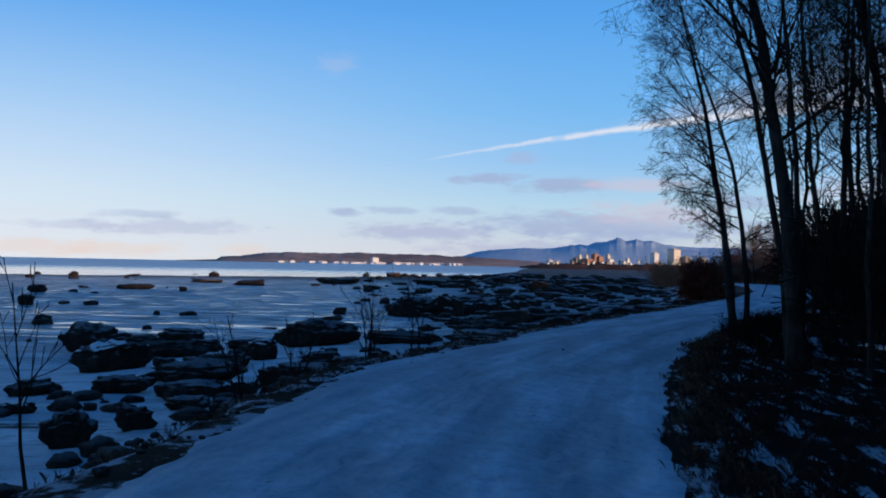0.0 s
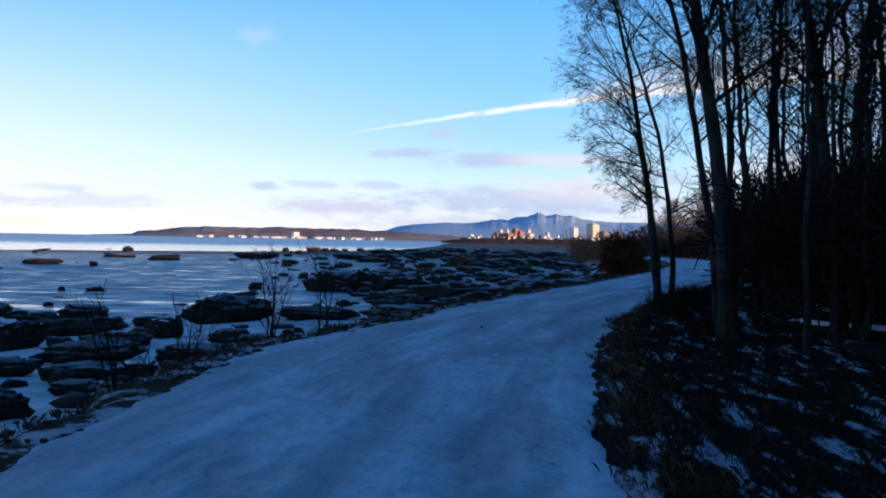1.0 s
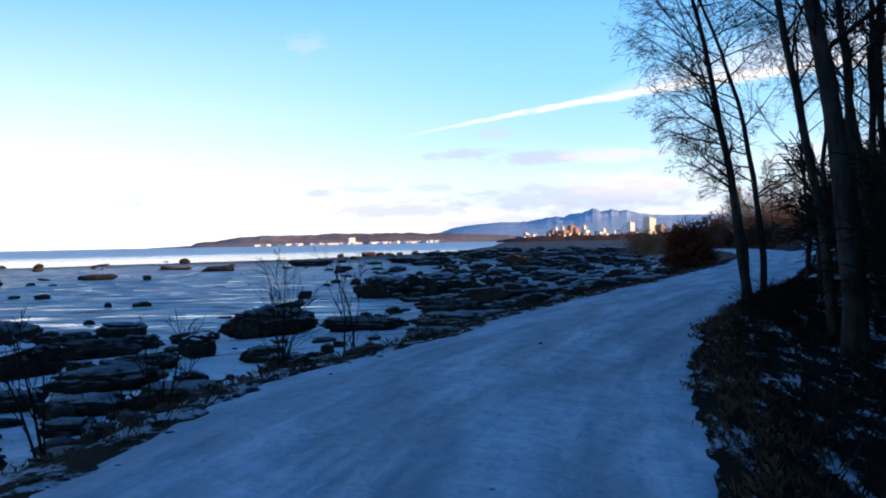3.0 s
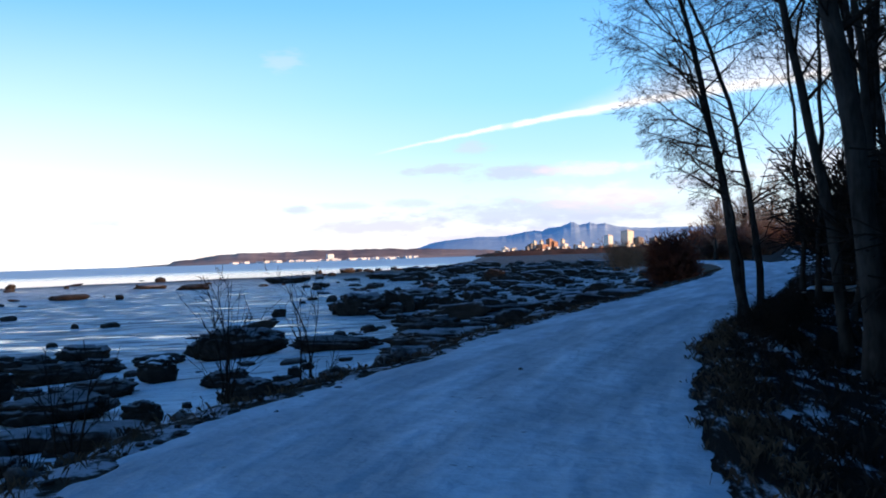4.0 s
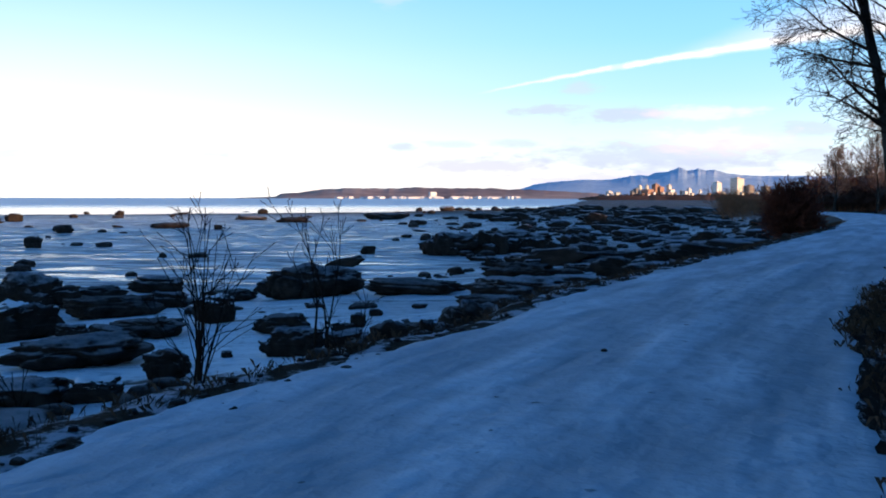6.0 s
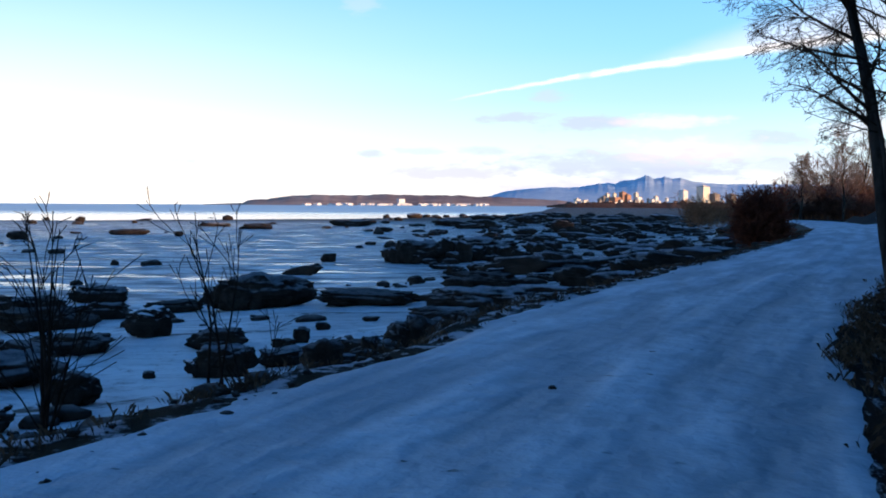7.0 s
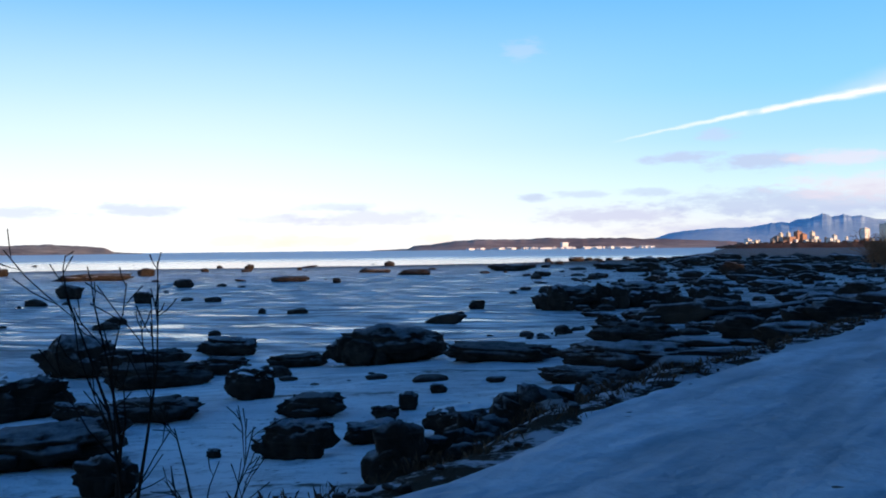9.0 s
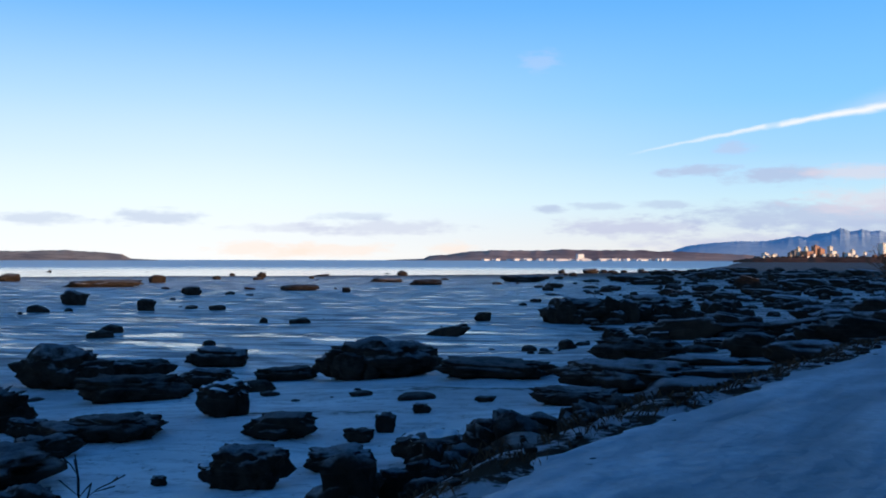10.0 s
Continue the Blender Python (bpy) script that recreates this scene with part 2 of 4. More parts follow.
def make_boulder(name, dusting):
    """dusting: how much snow lies on the tops at least."""
    mat, n, bsdf = material(name, 0.85, 0.12)
    p = place_of(n)
    rand = n.node("ShaderNodeObjectInfo").outputs["Random"]
    coarse = n.noise(p, 2.3, 6.0, 0.65)
    fine = n.noise(p, 13.0, 6.0, 0.7)
    layer = n.noise(n.mapped(p, (0.6, 0.6, 7.0)), 1.8, 4.0, 0.6)
    c = n.mix(n.step(coarse, 0.3, 0.7), (0.010, 0.008, 0.0065), (0.044, 0.034, 0.027))
    c = n.mix(n.step(layer, 0.55, 0.72), c, (0.060, 0.055, 0.052))
    c = n.mix(n.math("MULTIPLY", rand, 0.4), c, (0.026, 0.018, 0.013))
    # frost and blown snow caught on what faces up
    frost = n.math("ADD", n.math("MULTIPLY_ADD", coarse, 0.9, up_of(n)), n.math("MULTIPLY", fine, 0.55))
    c = n.mix(n.math("MULTIPLY", n.step(frost, 1.25, 1.90), n.math("MULTIPLY_ADD", rand, 0.50, dusting)), c, (0.50, 0.54, 0.59))
    n.link(c, bsdf.inputs["Base Color"])
    bumped(n, bsdf, n.math("ADD", fine, n.math("MULTIPLY", coarse, 1.5)), 0.8, 0.09)
    return mat


def make_plain(name, dark, light, scale=4.0, rough=0.85, spec=0.2, stretch=(1, 1, 1), bump=0.5):
    mat, n, bsdf = material(name, rough, spec)
    p = place_of(n)
    a = n.noise(n.mapped(p, stretch), scale, 6.0, 0.65)
    b = n.noise(p, scale * 0.17, 3.0)
    c = n.mix(n.step(n.math("MULTIPLY_ADD", b, 0.6, n.math("MULTIPLY", a, 0.6)), 0.4, 0.8), dark, light)
    n.link(c, bsdf.inputs["Base Color"])
    bumped(n, bsdf, a, bump, 0.03)
    return mat


def make_water():
    mat, n, bsdf = material("cold_sea_water", 0.22, 0.5)
    p = place_of(n)
    waves = n.noise(n.mapped(p, (0.02, 0.10, 1.0)), 1.0, 6.0, 0.65)
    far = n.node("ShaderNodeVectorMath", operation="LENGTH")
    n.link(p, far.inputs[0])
    wind_haze = n.step(n.math("MULTIPLY_ADD", waves, 260.0, far.outputs["Value"]), 520.0, 900.0)
    # the sea pales with distance: haze and reflected sky put into its colour
    n.link(n.mix(wind_haze, (0.42, 0.49, 0.54), (0.56, 0.70, 0.74)), bsdf.inputs["Base Color"])
    n.link(n.math("MULTIPLY_ADD", wind_haze, 0.35, 0.08), bsdf.inputs["Roughness"])
    n.link(n.math("MULTIPLY_ADD", wind_haze, -0.2, 0.5), bsdf.inputs["Specular IOR Level"])
    bumped(n, bsdf, waves, 0.15, 0.3)
    return mat


def make_building(name, wall, glass):
    """A far facade: rows of windows too small to tell apart."""
    mat, n, bsdf = material(name, 0.6, 0.4)
    p = place_of(n)
    b = n.node("ShaderNodeTexBrick", offset=0.0)
    n.link(n.mapped(p, (1.0, 1.0, 1.0), (radians(90), 0, 0)), b.inputs["Vector"])
    b.inputs["Color1"].default_value, b.inputs["Color2"].default_value, b.inputs["Mortar"].default_value = (*glass, 1), (*[g * 1.4 for g in glass], 1), (*wall, 1)
    b.inputs["Scale"].default_value, b.inputs["Mortar Size"].default_value = 1.0, 0.9
    b.inputs["Brick Width"].default_value, b.inputs["Row Height"].default_value = 4.0, 3.4
    grime = n.noise(p, 0.08, 4.0)
    n.link(n.mix(n.math("MULTIPLY", grime, 0.3), b.outputs[0], tuple(v * 0.6 for v in wall)), bsdf.inputs["Base Color"])
    return mat


def make_peak():
    """Far rock paled to blue in place of distance haze, with streaks of snow running down from the tops."""
    mat, n, bsdf = material("far_snowy_mountain", 0.95, 0.0)
    p = place_of(n)
    z = n.node("ShaderNodeSeparateXYZ")
    n.link(p, z.inputs[0])
    ribs = n.noise(n.mapped(p, (1.0, 1.0, 0.25)), 0.030, 6.0, 0.7)
    patch = n.noise(p, 0.007, 4.0, 0.6)
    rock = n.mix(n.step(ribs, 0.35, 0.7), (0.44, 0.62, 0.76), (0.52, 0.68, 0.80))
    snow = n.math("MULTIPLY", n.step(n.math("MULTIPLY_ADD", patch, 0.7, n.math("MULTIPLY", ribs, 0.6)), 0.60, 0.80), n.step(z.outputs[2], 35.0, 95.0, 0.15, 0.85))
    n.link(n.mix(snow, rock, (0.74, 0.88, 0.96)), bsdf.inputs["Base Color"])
    bumped(n, bsdf, ribs, 0.5, 5.0)
    return mat


PATH_SNOW, BEACH, BOULDER, WATER = make_path_snow(), make_beach(), make_boulder("mud_crusted_ice", 0.14), make_water()
SLAB = make_boulder("snow_dusted_shore_ice", 0.48)
FLOOR = make_floor("leaf_litter_and_snow", (0.010, 0.007, 0.0055), (0.50, 0.53, 0.58), 0.615, 0.72, streak=True)
BANK = make_floor("bank_grass_and_snow", (0.030, 0.023, 0.016), (0.46, 0.49, 0.54), 0.56, 0.66)
BLUFF = make_plain("bluff_brush", (0.008, 0.006, 0.005), (0.028, 0.019, 0.014), 0.6)
BARK = make_plain("grey_bark", (0.012, 0.010, 0.009), (0.055, 0.048, 0.042), 9.0, 0.95, 0.04, (1, 1, 0.25), 0.9)
TWIG = make_plain("brown_twigs", (0.010, 0.008, 0.007), (0.034, 0.024, 0.019), 6.0, 0.95, 0.04)
RED_TWIG = make_plain("red_brown_twigs", (0.15, 0.064, 0.034), (0.36, 0.175, 0.095), 3.0, 0.95, 0.03)
WEED = make_plain("dry_grass", (0.028, 0.016, 0.010), (0.10, 0.060, 0.034), 8.0)
DARK_TWIG = make_plain("dark_purple_twigs", (0.07, 0.042, 0.038), (0.20, 0.11, 0.085), 3.0, 0.95, 0.03)
DARK_RED = make_plain("dark_red_twigs", (0.085, 0.026, 0.018), (0.26, 0.080, 0.045), 3.0, 0.95, 0.03)
PALE_TWIG = make_plain("grey_brown_twigs", (0.10, 0.075, 0.062), (0.26, 0.19, 0.15), 3.0, 0.95, 0.03)
SNOW = make_plain("fresh_snow", (0.62, 0.64, 0.66), (0.80, 0.81, 0.83), 2.5, 0.6, 0.3)
# hill colours lighter than bare woods, to carry the haze of distance
HILL = make_plain("far_wooded_hill", (0.29, 0.21, 0.19), (0.60, 0.43, 0.34), 0.012, 0.95, 0.0)
SCARP = make_plain("far_bluff", (0.22, 0.17, 0.14), (0.66, 0.50, 0.34), 0.03)
PEAK = make_peak()
COAST = make_plain("shore_woods", (0.05, 0.024, 0.018), (0.34, 0.16, 0.10), 0.05, 0.95, 0.0)
NEEDLES = make_plain("spruce_needles", (0.008, 0.014, 0.008), (0.03, 0.045, 0.025), 12.0)


# ---- the lie of the land ----
CENTRE = [(-2.3, -60), (-2.0, -25), (-1.5, -10), (-0.8, 0), (-0.4, 6), (0.2, 9.8), (0.85, 13), (1.65, 16), (2.75, 19), (3.95, 22), (5.75, 26.5),
          (8.1, 32), (10.4, 37), (13.7, 45), (18.0, 55), (23.6, 70), (31.2, 84), (37.6, 95), (43.5, 104), (52, 110), (68, 116), (120, 125)]
BRANCH = [(18.0, 55), (22.9, 68.5), (24.9, 74), (28.2, 86.2), (30.9, 97), (32.2, 107), (31.0, 117)]      # the way on past the fork
HALF = 2.25      # half the path's width


def smooth(v, lo, hi):
    k = min(1.0, max(0.0, (v - lo) / (hi - lo)))
    return k * k * (3 - 2 * k)


def spline(points, step):
    """Catmull-Rom through the points, about one point a step."""
    out = []
    pts = [Vector((*p, 0)) for p in points]
    for i in range(len(pts) - 1):
        a, b, c, d = pts[max(i - 1, 0)], pts[i], pts[i + 1], pts[min(i + 2, len(pts) - 1)]
        k = max(1, int((c - b).length / step))
        for j in range(k):
            t = j / k
            out.append(0.5 * (2 * b + (c - a) * t + (2 * a - 5 * b + 4 * c - d) * t * t + (3 * b - a - 3 * c + d) * t ** 3))
    return out + [pts[-1]]


LINE = spline(CENTRE, 0.5)
LINE_XY = np.array([(p.x, p.y) for p in LINE])
LINE_N = np.gradient(LINE_XY, axis=0)
LINE_N /= np.linalg.norm(LINE_N, axis=1)[:, None]


def beside(x, y):
    """Signed distance from the path's middle (right is plus)."""
    d = LINE_XY - (x, y)
    i = int(np.argmin((d * d).sum(axis=1)))
    t = LINE_N[i]
    off = float((x - LINE_XY[i, 0]) * t[1] - (y - LINE_XY[i, 1]) * t[0])
    far = float(np.hypot(*d[i]))
    return math.copysign(far, off)


def path_x(y):
    return float(LINE_XY[int(np.argmin(abs(LINE_XY[:, 1] - y))), 0])


def wobble(x, y, s, seed=0.0):
    return noise.noise((x * s, y * s, seed))


SHORE = [(-180, 290), (-60, 298), (-37, 302), (-20, 306), (-8, 340), (-2, 400), (1.5, 480), (3.2, 800), (4.2, 2600), (5.0, 6000), (180, 6000)]
SEA = -3.55


def shore_range(az):
    for (a, r), (b, q) in zip(SHORE, SHORE[1:]):
        if az <= b:
            return r + (q - r) * (az - a) / (b - a)
    return 6000


def beach_height(x, y, e):
    """e: metres out from the path's edge."""
    r, az = math.hypot(x, y), math.degrees(math.atan2(x, y))
    low = -1.45 - 0.35 * smooth(e, 3, 9) - 0.75 * smooth(e, 8, 22) - 0.5 * smooth(r, 50, 120) - 0.3 * smooth(r, 120, 290)
    low += (0.10 * wobble(x, y, 0.16) + 0.05 * wobble(x, y, 0.6, 3.0)) * smooth(e, 2, 6)
    if abs(az) < 120:
        sh = shore_range(az)
        low -= 0.9 * smooth(r, sh * 0.93, sh * 1.12)
        if r < sh * 0.93:
            low = max(low, SEA + 0.10)
    return low


def bluff_height(d, y):
    h = -0.15 + 0.12 * smooth(d, 4, 8) + 2.2 * smooth(d, 9, 26) + 12.0 * smooth(d, 24, 75) * (1 - 0.7 * smooth(y, 34, 75))
    return h + 0.42 * smooth(y, 16.5, 19.5) * smooth(d, 2.2, 3.0) * (1 - smooth(d, 6, 10))


BRANCH_XY = np.array([(p.x, p.y) for p in spline(BRANCH, 0.5)])
TERRACE_XY = np.array([(p.x, p.y) for p in spline([(34.5, 118), (38, 116), (46, 116), (60, 122)], 0.5)])


def fork_height(x, y, h):
    """Level ground under the branch, and the grassy mound in the fork."""
    if y < 66 or y > 140:
        return h
    far = float(np.sqrt(((BRANCH_XY - (x, y)) ** 2).sum(axis=1)).min())
    k = 1 - smooth(far, 2.4, 5.0)
    mound = 2.0 * math.exp(-((x - 36.2) ** 2 + (y - 100.5) ** 2) / 14.0)
    bank = 1 - smooth(float(np.sqrt(((TERRACE_XY - (x, y)) ** 2).sum(axis=1)).min()), 3.0, 12.0)
    h = h * (1 - bank) + max(h, 0.0) * bank
    return h * (1 - k) - 0.1 * k + mound * smooth(far, 2.2, 4.0)


def right_edge(y):
    """How far the snow reaches past the path's half width on the side of the wood."""
    return 0.13 - 0.40 * smooth(y, 16.2, 20.0) * (1 - smooth(y, 24.0, 26.5))


EDGE = [(4, -0.25), (8, -0.22), (10, -0.06), (12, 0.15), (14, 0.24), (15.5, 0.24), (16.8, 0.0), (18, -0.15), (19.5, -0.26), (20.6, -0.24), (22, 0.06), (26, 0.05), (30, 0.0)]


def left_edge(y):
    """The same on the side of the sea."""
    if y <= EDGE[0][0] or y >= EDGE[-1][0]:
        return EDGE[0][1] if y < 5 else 0.0
    for (a, p), (b, q) in zip(EDGE, EDGE[1:]):
        if y <= b:
            return p + (q - p) * smooth(y, a, b)


def ground_height(x, y):
    d = beside(x, y)
    if d < 0:
        e = -d - HALF - left_edge(y)
        beach = beach_height(x, y, e)
        if y > 118:
            # unseen rise, added to keep the low sun off the far flat
            inland = x - 0.24 * y - 6 * wobble(x, y, 0.02)
            beach += 13.0 * smooth(inland, 12, 80) * smooth(y, 118, 140) * (1 - smooth(y, 350, 600))
        top = -0.02 + 0.05 * wobble(x, y, 1.1, 5.0)
        k = smooth(e + 0.35 * wobble(x, y, 0.8, 7.0), 0.15, 2.3)
        return fork_height(x, y, top * (1 - k) + beach * k) - 0.10 * (1 - smooth(e, -0.9, -0.2))
    e = d - HALF - right_edge(y)
    h = max(bluff_height(d, y), 20.0 * smooth(0.883 * x - 0.469 * y, 165, 232))      # an unseen ridge, added to set how far down the low sun reaches
    h = h * smooth(e, -0.3, 1.2) + 0.10 * wobble(x, y, 0.9, 2.0) * smooth(e, 0.5, 2.0)
    far = smooth(math.hypot(x, y), 300, 900)
    h = h * (1 - far) + 1.5 * far
    return h - 0.10 * (1 - smooth(e, -0.9, -0.2))


# ---- mesh helpers ----
def mesh_of(name, verts, faces, mats, smooth_faces=True):
    me = bpy.data.meshes.new(name)
    me.from_pydata([tuple(v) for v in verts], [], faces)
    for m in mats if isinstance(mats, (list, tuple)) else [mats]:
        me.materials.append(m)
    if smooth_faces:
        me.polygons.foreach_set("use_smooth", [True] * len(me.polygons))
    me.update()
    return me


def thing(name, me, label, category, group="", kind="", m=None):
    ob = new(name, me)
    if m is not None:
        ob.matrix_world = m
    return tagged(ob, label, category, group, kind)


def part(name, me, parent, label=""):
    ob = new(name, me)
    ob.parent = parent
    return tagged(ob, label)


def stretch_axis(lo, hi, step, start, end, grow):
    mid = list(np.arange(lo, hi, step))
    out, s, v = [], step, hi
    while v < end:
        out.append(v)
        s *= grow
        v += s
    out.append(end)
    low, s, v = [], step, lo - step
    while v > start:
        low.append(v)
        s *= grow
        v -= s
    low.append(start)
    return low[::-1] + mid + out


def build_ground():
    xs = stretch_axis(-13, 20, 0.33, -4900, 4900, 1.06)
    ys = stretch_axis(-3, 62, 0.36, -2500, 4900, 1.06)
    verts = [(x, y, ground_height(x, y)) for y in ys for x in xs]
    w = len(xs)
    faces = [(j * w + i, j * w + i + 1, (j + 1) * w + i + 1, (j + 1) * w + i) for j in range(len(ys) - 1) for i in range(w - 1)]
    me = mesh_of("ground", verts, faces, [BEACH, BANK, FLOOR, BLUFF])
    kinds = []
    for f in faces:
        x = sum(verts[i][0] for i in f) / 4
        y = sum(verts[i][1] for i in f) / 4
        d = beside(x, y)
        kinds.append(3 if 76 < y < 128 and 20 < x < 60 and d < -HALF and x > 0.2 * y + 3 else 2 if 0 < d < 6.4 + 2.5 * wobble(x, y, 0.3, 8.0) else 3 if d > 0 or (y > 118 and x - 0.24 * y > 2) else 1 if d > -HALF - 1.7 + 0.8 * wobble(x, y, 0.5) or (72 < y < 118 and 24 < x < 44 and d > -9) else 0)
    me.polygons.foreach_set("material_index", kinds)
    thing("ground", me, "snowy tidal flat, grassy bank and leaf-strewn forest floor", "ground", kind="structure")


def build_path(points, label):
    cross = np.concatenate((np.arange(-HALF - 0.5, -HALF + 0.45, 0.06), np.linspace(-HALF + 0.5, HALF - 0.75, 18), np.arange(HALF - 0.7, HALF + 0.8, 0.06)))
    line = spline(points, 0.22)
    verts, places, along, w = [], [], 0.0, len(cross)
    for i, p in enumerate(line):
        t = (line[min(i + 1, len(line) - 1)] - line[max(i - 1, 0)]).normalized()
        for c in cross:
            x, y = p.x + t.y * c, p.y - t.x * c
            edge = abs(c) - (right_edge(y) if c > 0 else left_edge(y)) + 0.16 * wobble(x, y, 0.55, 9.0) + 0.13 * wobble(x, y, 1.9, 4.0) + 0.08 * wobble(x, y, 5.5, 2.0)
            z = 0.03 * (1 - (c / HALF) ** 2) + 0.012 * wobble(x, y, 1.7) + 0.008 * wobble(x, y, 5.0)
            z += 0.02 * math.exp(-((c - 0.2 - 0.3 * wobble(0, y, 0.1)) / 0.25) ** 2)
            verts.append((x, y, z - 0.34 * smooth(edge, HALF - 0.25, HALF + 0.4)))
            places.append((c, along))
        if i + 1 < len(line):
            along += (line[i + 1] - p).length
    faces = [(j * w + i, j * w + i + 1, (j + 1) * w + i + 1, (j + 1) * w + i) for j in range(len(line) - 1) for i in range(w - 1)]
    me = mesh_of("path", verts, faces, PATH_SNOW)
    uv = me.uv_layers.new(name="along")
    uv.data.foreach_set("uv", [v for loop in me.loops for v in places[loop.vertex_index]])
    thing("path", me, label, "path", kind="structure")


def build_water():
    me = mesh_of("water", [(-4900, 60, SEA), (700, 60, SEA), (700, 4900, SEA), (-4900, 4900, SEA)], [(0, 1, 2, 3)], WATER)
    thing("water", me, "calm grey-blue sea inlet beyond the tidal flat", "water", kind="structure")


build_ground()
build_path(CENTRE[2:-1], "broad footpath of packed bluish snow with worn tracks")
build_path(BRANCH[1:], "snowy branch of the footpath leading on past the fork")
build_water()


# ---- the far shores ----
def ridge(name, az0, az1, near, deep, height, mat, label, seed, rough=0.12, steps=420, category="hill", base=SEA, jag=0.0, jags=9.0, even=0.0):
    """A far hill: height(az) in metres along an arc, with a rounded front and back; even: degrees over which the slopes below the crest are levelled."""
    prof = [0.0, 0.42, 0.78, 1.0, 0.92, 0.4]
    verts = []
    for i in range(steps + 1):
        az = az0 + (az1 - az0) * i / steps
        a = radians(az)
        for j, k in enumerate(prof):
            r = near + deep * j / (len(prof) - 1)
            crest = height(az) if j == 3 or not even else sum(height(az + even * (0.3 if j == 2 else 1.0) * d) for d in (-1.0, -0.7, -0.35, 0.0, 0.35, 0.7, 1.0)) / 7
            h = crest * k * (1 + rough * (noise.noise((az * 0.9, j * 0.7, seed)) + 0.5 * noise.noise((az * 2.6, j * 1.3, seed))) + (jag * noise.noise((az * jags, 0.3, seed)) + jag * 0.6 * noise.noise((az * jags * 2.9, 0.3, seed)) if j == 3 else 0.0))
            verts.append((r * math.sin(a), r * math.cos(a), base - 0.5 + h))
    w = len(prof)
    faces = [(i * w + j, (i + 1) * w + j, (i + 1) * w + j + 1, i * w + j + 1) for i in range(steps) for j in range(w - 1)]
    return thing(name, mesh_of(name, verts, faces, mat), label, category, kind="structure")


def profile(points):
    def h(az):
        if az <= points[0][0]:
            return points[0][1]
        for (a, p), (b, q) in zip(points, points[1:]):
            if az <= b:
                return p + (q - p) * (az - a) / (b - a)
        return points[-1][1]
    return h


ridge("far_hill", -16.4, 6.0, 3800, 700, profile([(-16.4, 2), (-14.2, 8), (-13.9, 20), (-12, 33), (-10.4, 46), (-8, 44), (-5, 48), (-2, 44), (1, 38), (4, 26), (6, 14)]), HILL, "low brown wooded hill across the inlet", 1.0)
ridge("far_headland", -42.0, -29.2, 3000, 500, profile([(-42, 26), (-37.5, 28), (-34.2, 32), (-32.5, 28), (-31.2, 21), (-30.7, 6), (-29.2, 2)]), SCARP, "low sandy headland lit by the evening sun", 2.0)
ridge("coast", 3.4, 28.0, 1900, 1200, profile([(3.4, 3), (4.6, 11), (6, 13), (12, 14), (28, 22)]), COAST, "low wooded shore below the town", 3.0, rough=0.25, steps=900, jag=0.3)
PEAKS = [(-2, 18), (-1, 34), (0.1, 47), (0.8, 67), (1.6, 77), (2.6, 84), (3.6, 90), (4.6, 88), (5.3, 92), (5.9, 100), (6.4, 106), (6.9, 112), (7.3, 105), (7.7, 122), (8.35, 127), (8.7, 135), (9.0, 147), (9.2, 142), (9.45, 129), (9.8, 134), (10.1, 140), (10.5, 129), (10.9, 134), (11.5, 121), (12.4, 110), (13.0, 105), (16, 105), (24, 88)]
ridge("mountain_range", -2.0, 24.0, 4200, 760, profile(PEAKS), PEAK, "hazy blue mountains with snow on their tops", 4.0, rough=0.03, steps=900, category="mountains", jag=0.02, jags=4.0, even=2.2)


def building_block(w, dep, z0, z1, mat):
    bm = bmesh.new()
    bmesh.ops.create_cube(bm, size=1.0)
    for v in bm.verts:
        v.co = Vector((v.co.x * w, v.co.y * dep, z0 if v.co.z < 0 else z1))
    bmesh.ops.bevel(bm, geom=bm.edges[:], offset=0.3, segments=1, affect="EDGES")
    me = bpy.data.meshes.new("block")
    bm.to_mesh(me)
    bm.free()
    me.materials.append(mat)
    return me


CREAM, BRICK, PALE, DULL = make_building("cream_tower_facade", (0.78, 0.72, 0.60), (0.42, 0.40, 0.37)), make_building("brick_facade", (0.42, 0.20, 0.12), (0.20, 0.14, 0.12)), make_building("pale_facade", (0.82, 0.80, 0.76), (0.46, 0.45, 0.43)), make_building("dull_facade", (0.26, 0.22, 0.20), (0.14, 0.13, 0.13))
ROOF = make_plain("flat_roof", (0.10, 0.10, 0.10), (0.24, 0.24, 0.25), 0.3)


def building(x, w, top, mat, dep=24.0, y=3400.0, turn=38.0, label="pale concrete office block in the far town", pent=True):
    ob = thing("building", None, label, "building", "buildings of the far town", m=pose(x, y, 0, 0, 0, turn))
    k = 0.88 * w / (math.cos(radians(turn)) + math.sin(radians(turn)) * 0.9)
    part("wall", building_block(k, k * 0.9, -3.0, top, mat), ob)
    part("roof", building_block(k * 0.96, k * 0.86, top, top + 1.2, ROOF), ob)
    if pent:
        part("roof_house", building_block(k * 0.4, k * 0.35, top + 1.2, top + 4.5, mat), ob)


building(735, 52, 67, CREAM, label="tall cream hotel tower in the far town")
building(668, 36, 53, PALE, label="pale slab tower in the far town")
building(462, 30, 46, BRICK, label="red-brown brick office tower in the far town")
building(433, 18, 42, CREAM, label="narrow cream tower in the far town")
building(409, 17, 41, CREAM, label="narrow cream tower in the far town")
building(385, 22, 24, DULL, label="low dull block in the far town")
building(507, 20, 44, CREAM, label="stepped cream tower in the far town")
building(486, 34, 20, PALE, label="low pale block in the far town", pent=False)
building(305, 28, 22, PALE, label="pale apartment block near the far shore")
building(278, 20, 12, DULL, label="low dark block near the far shore", pent=False)
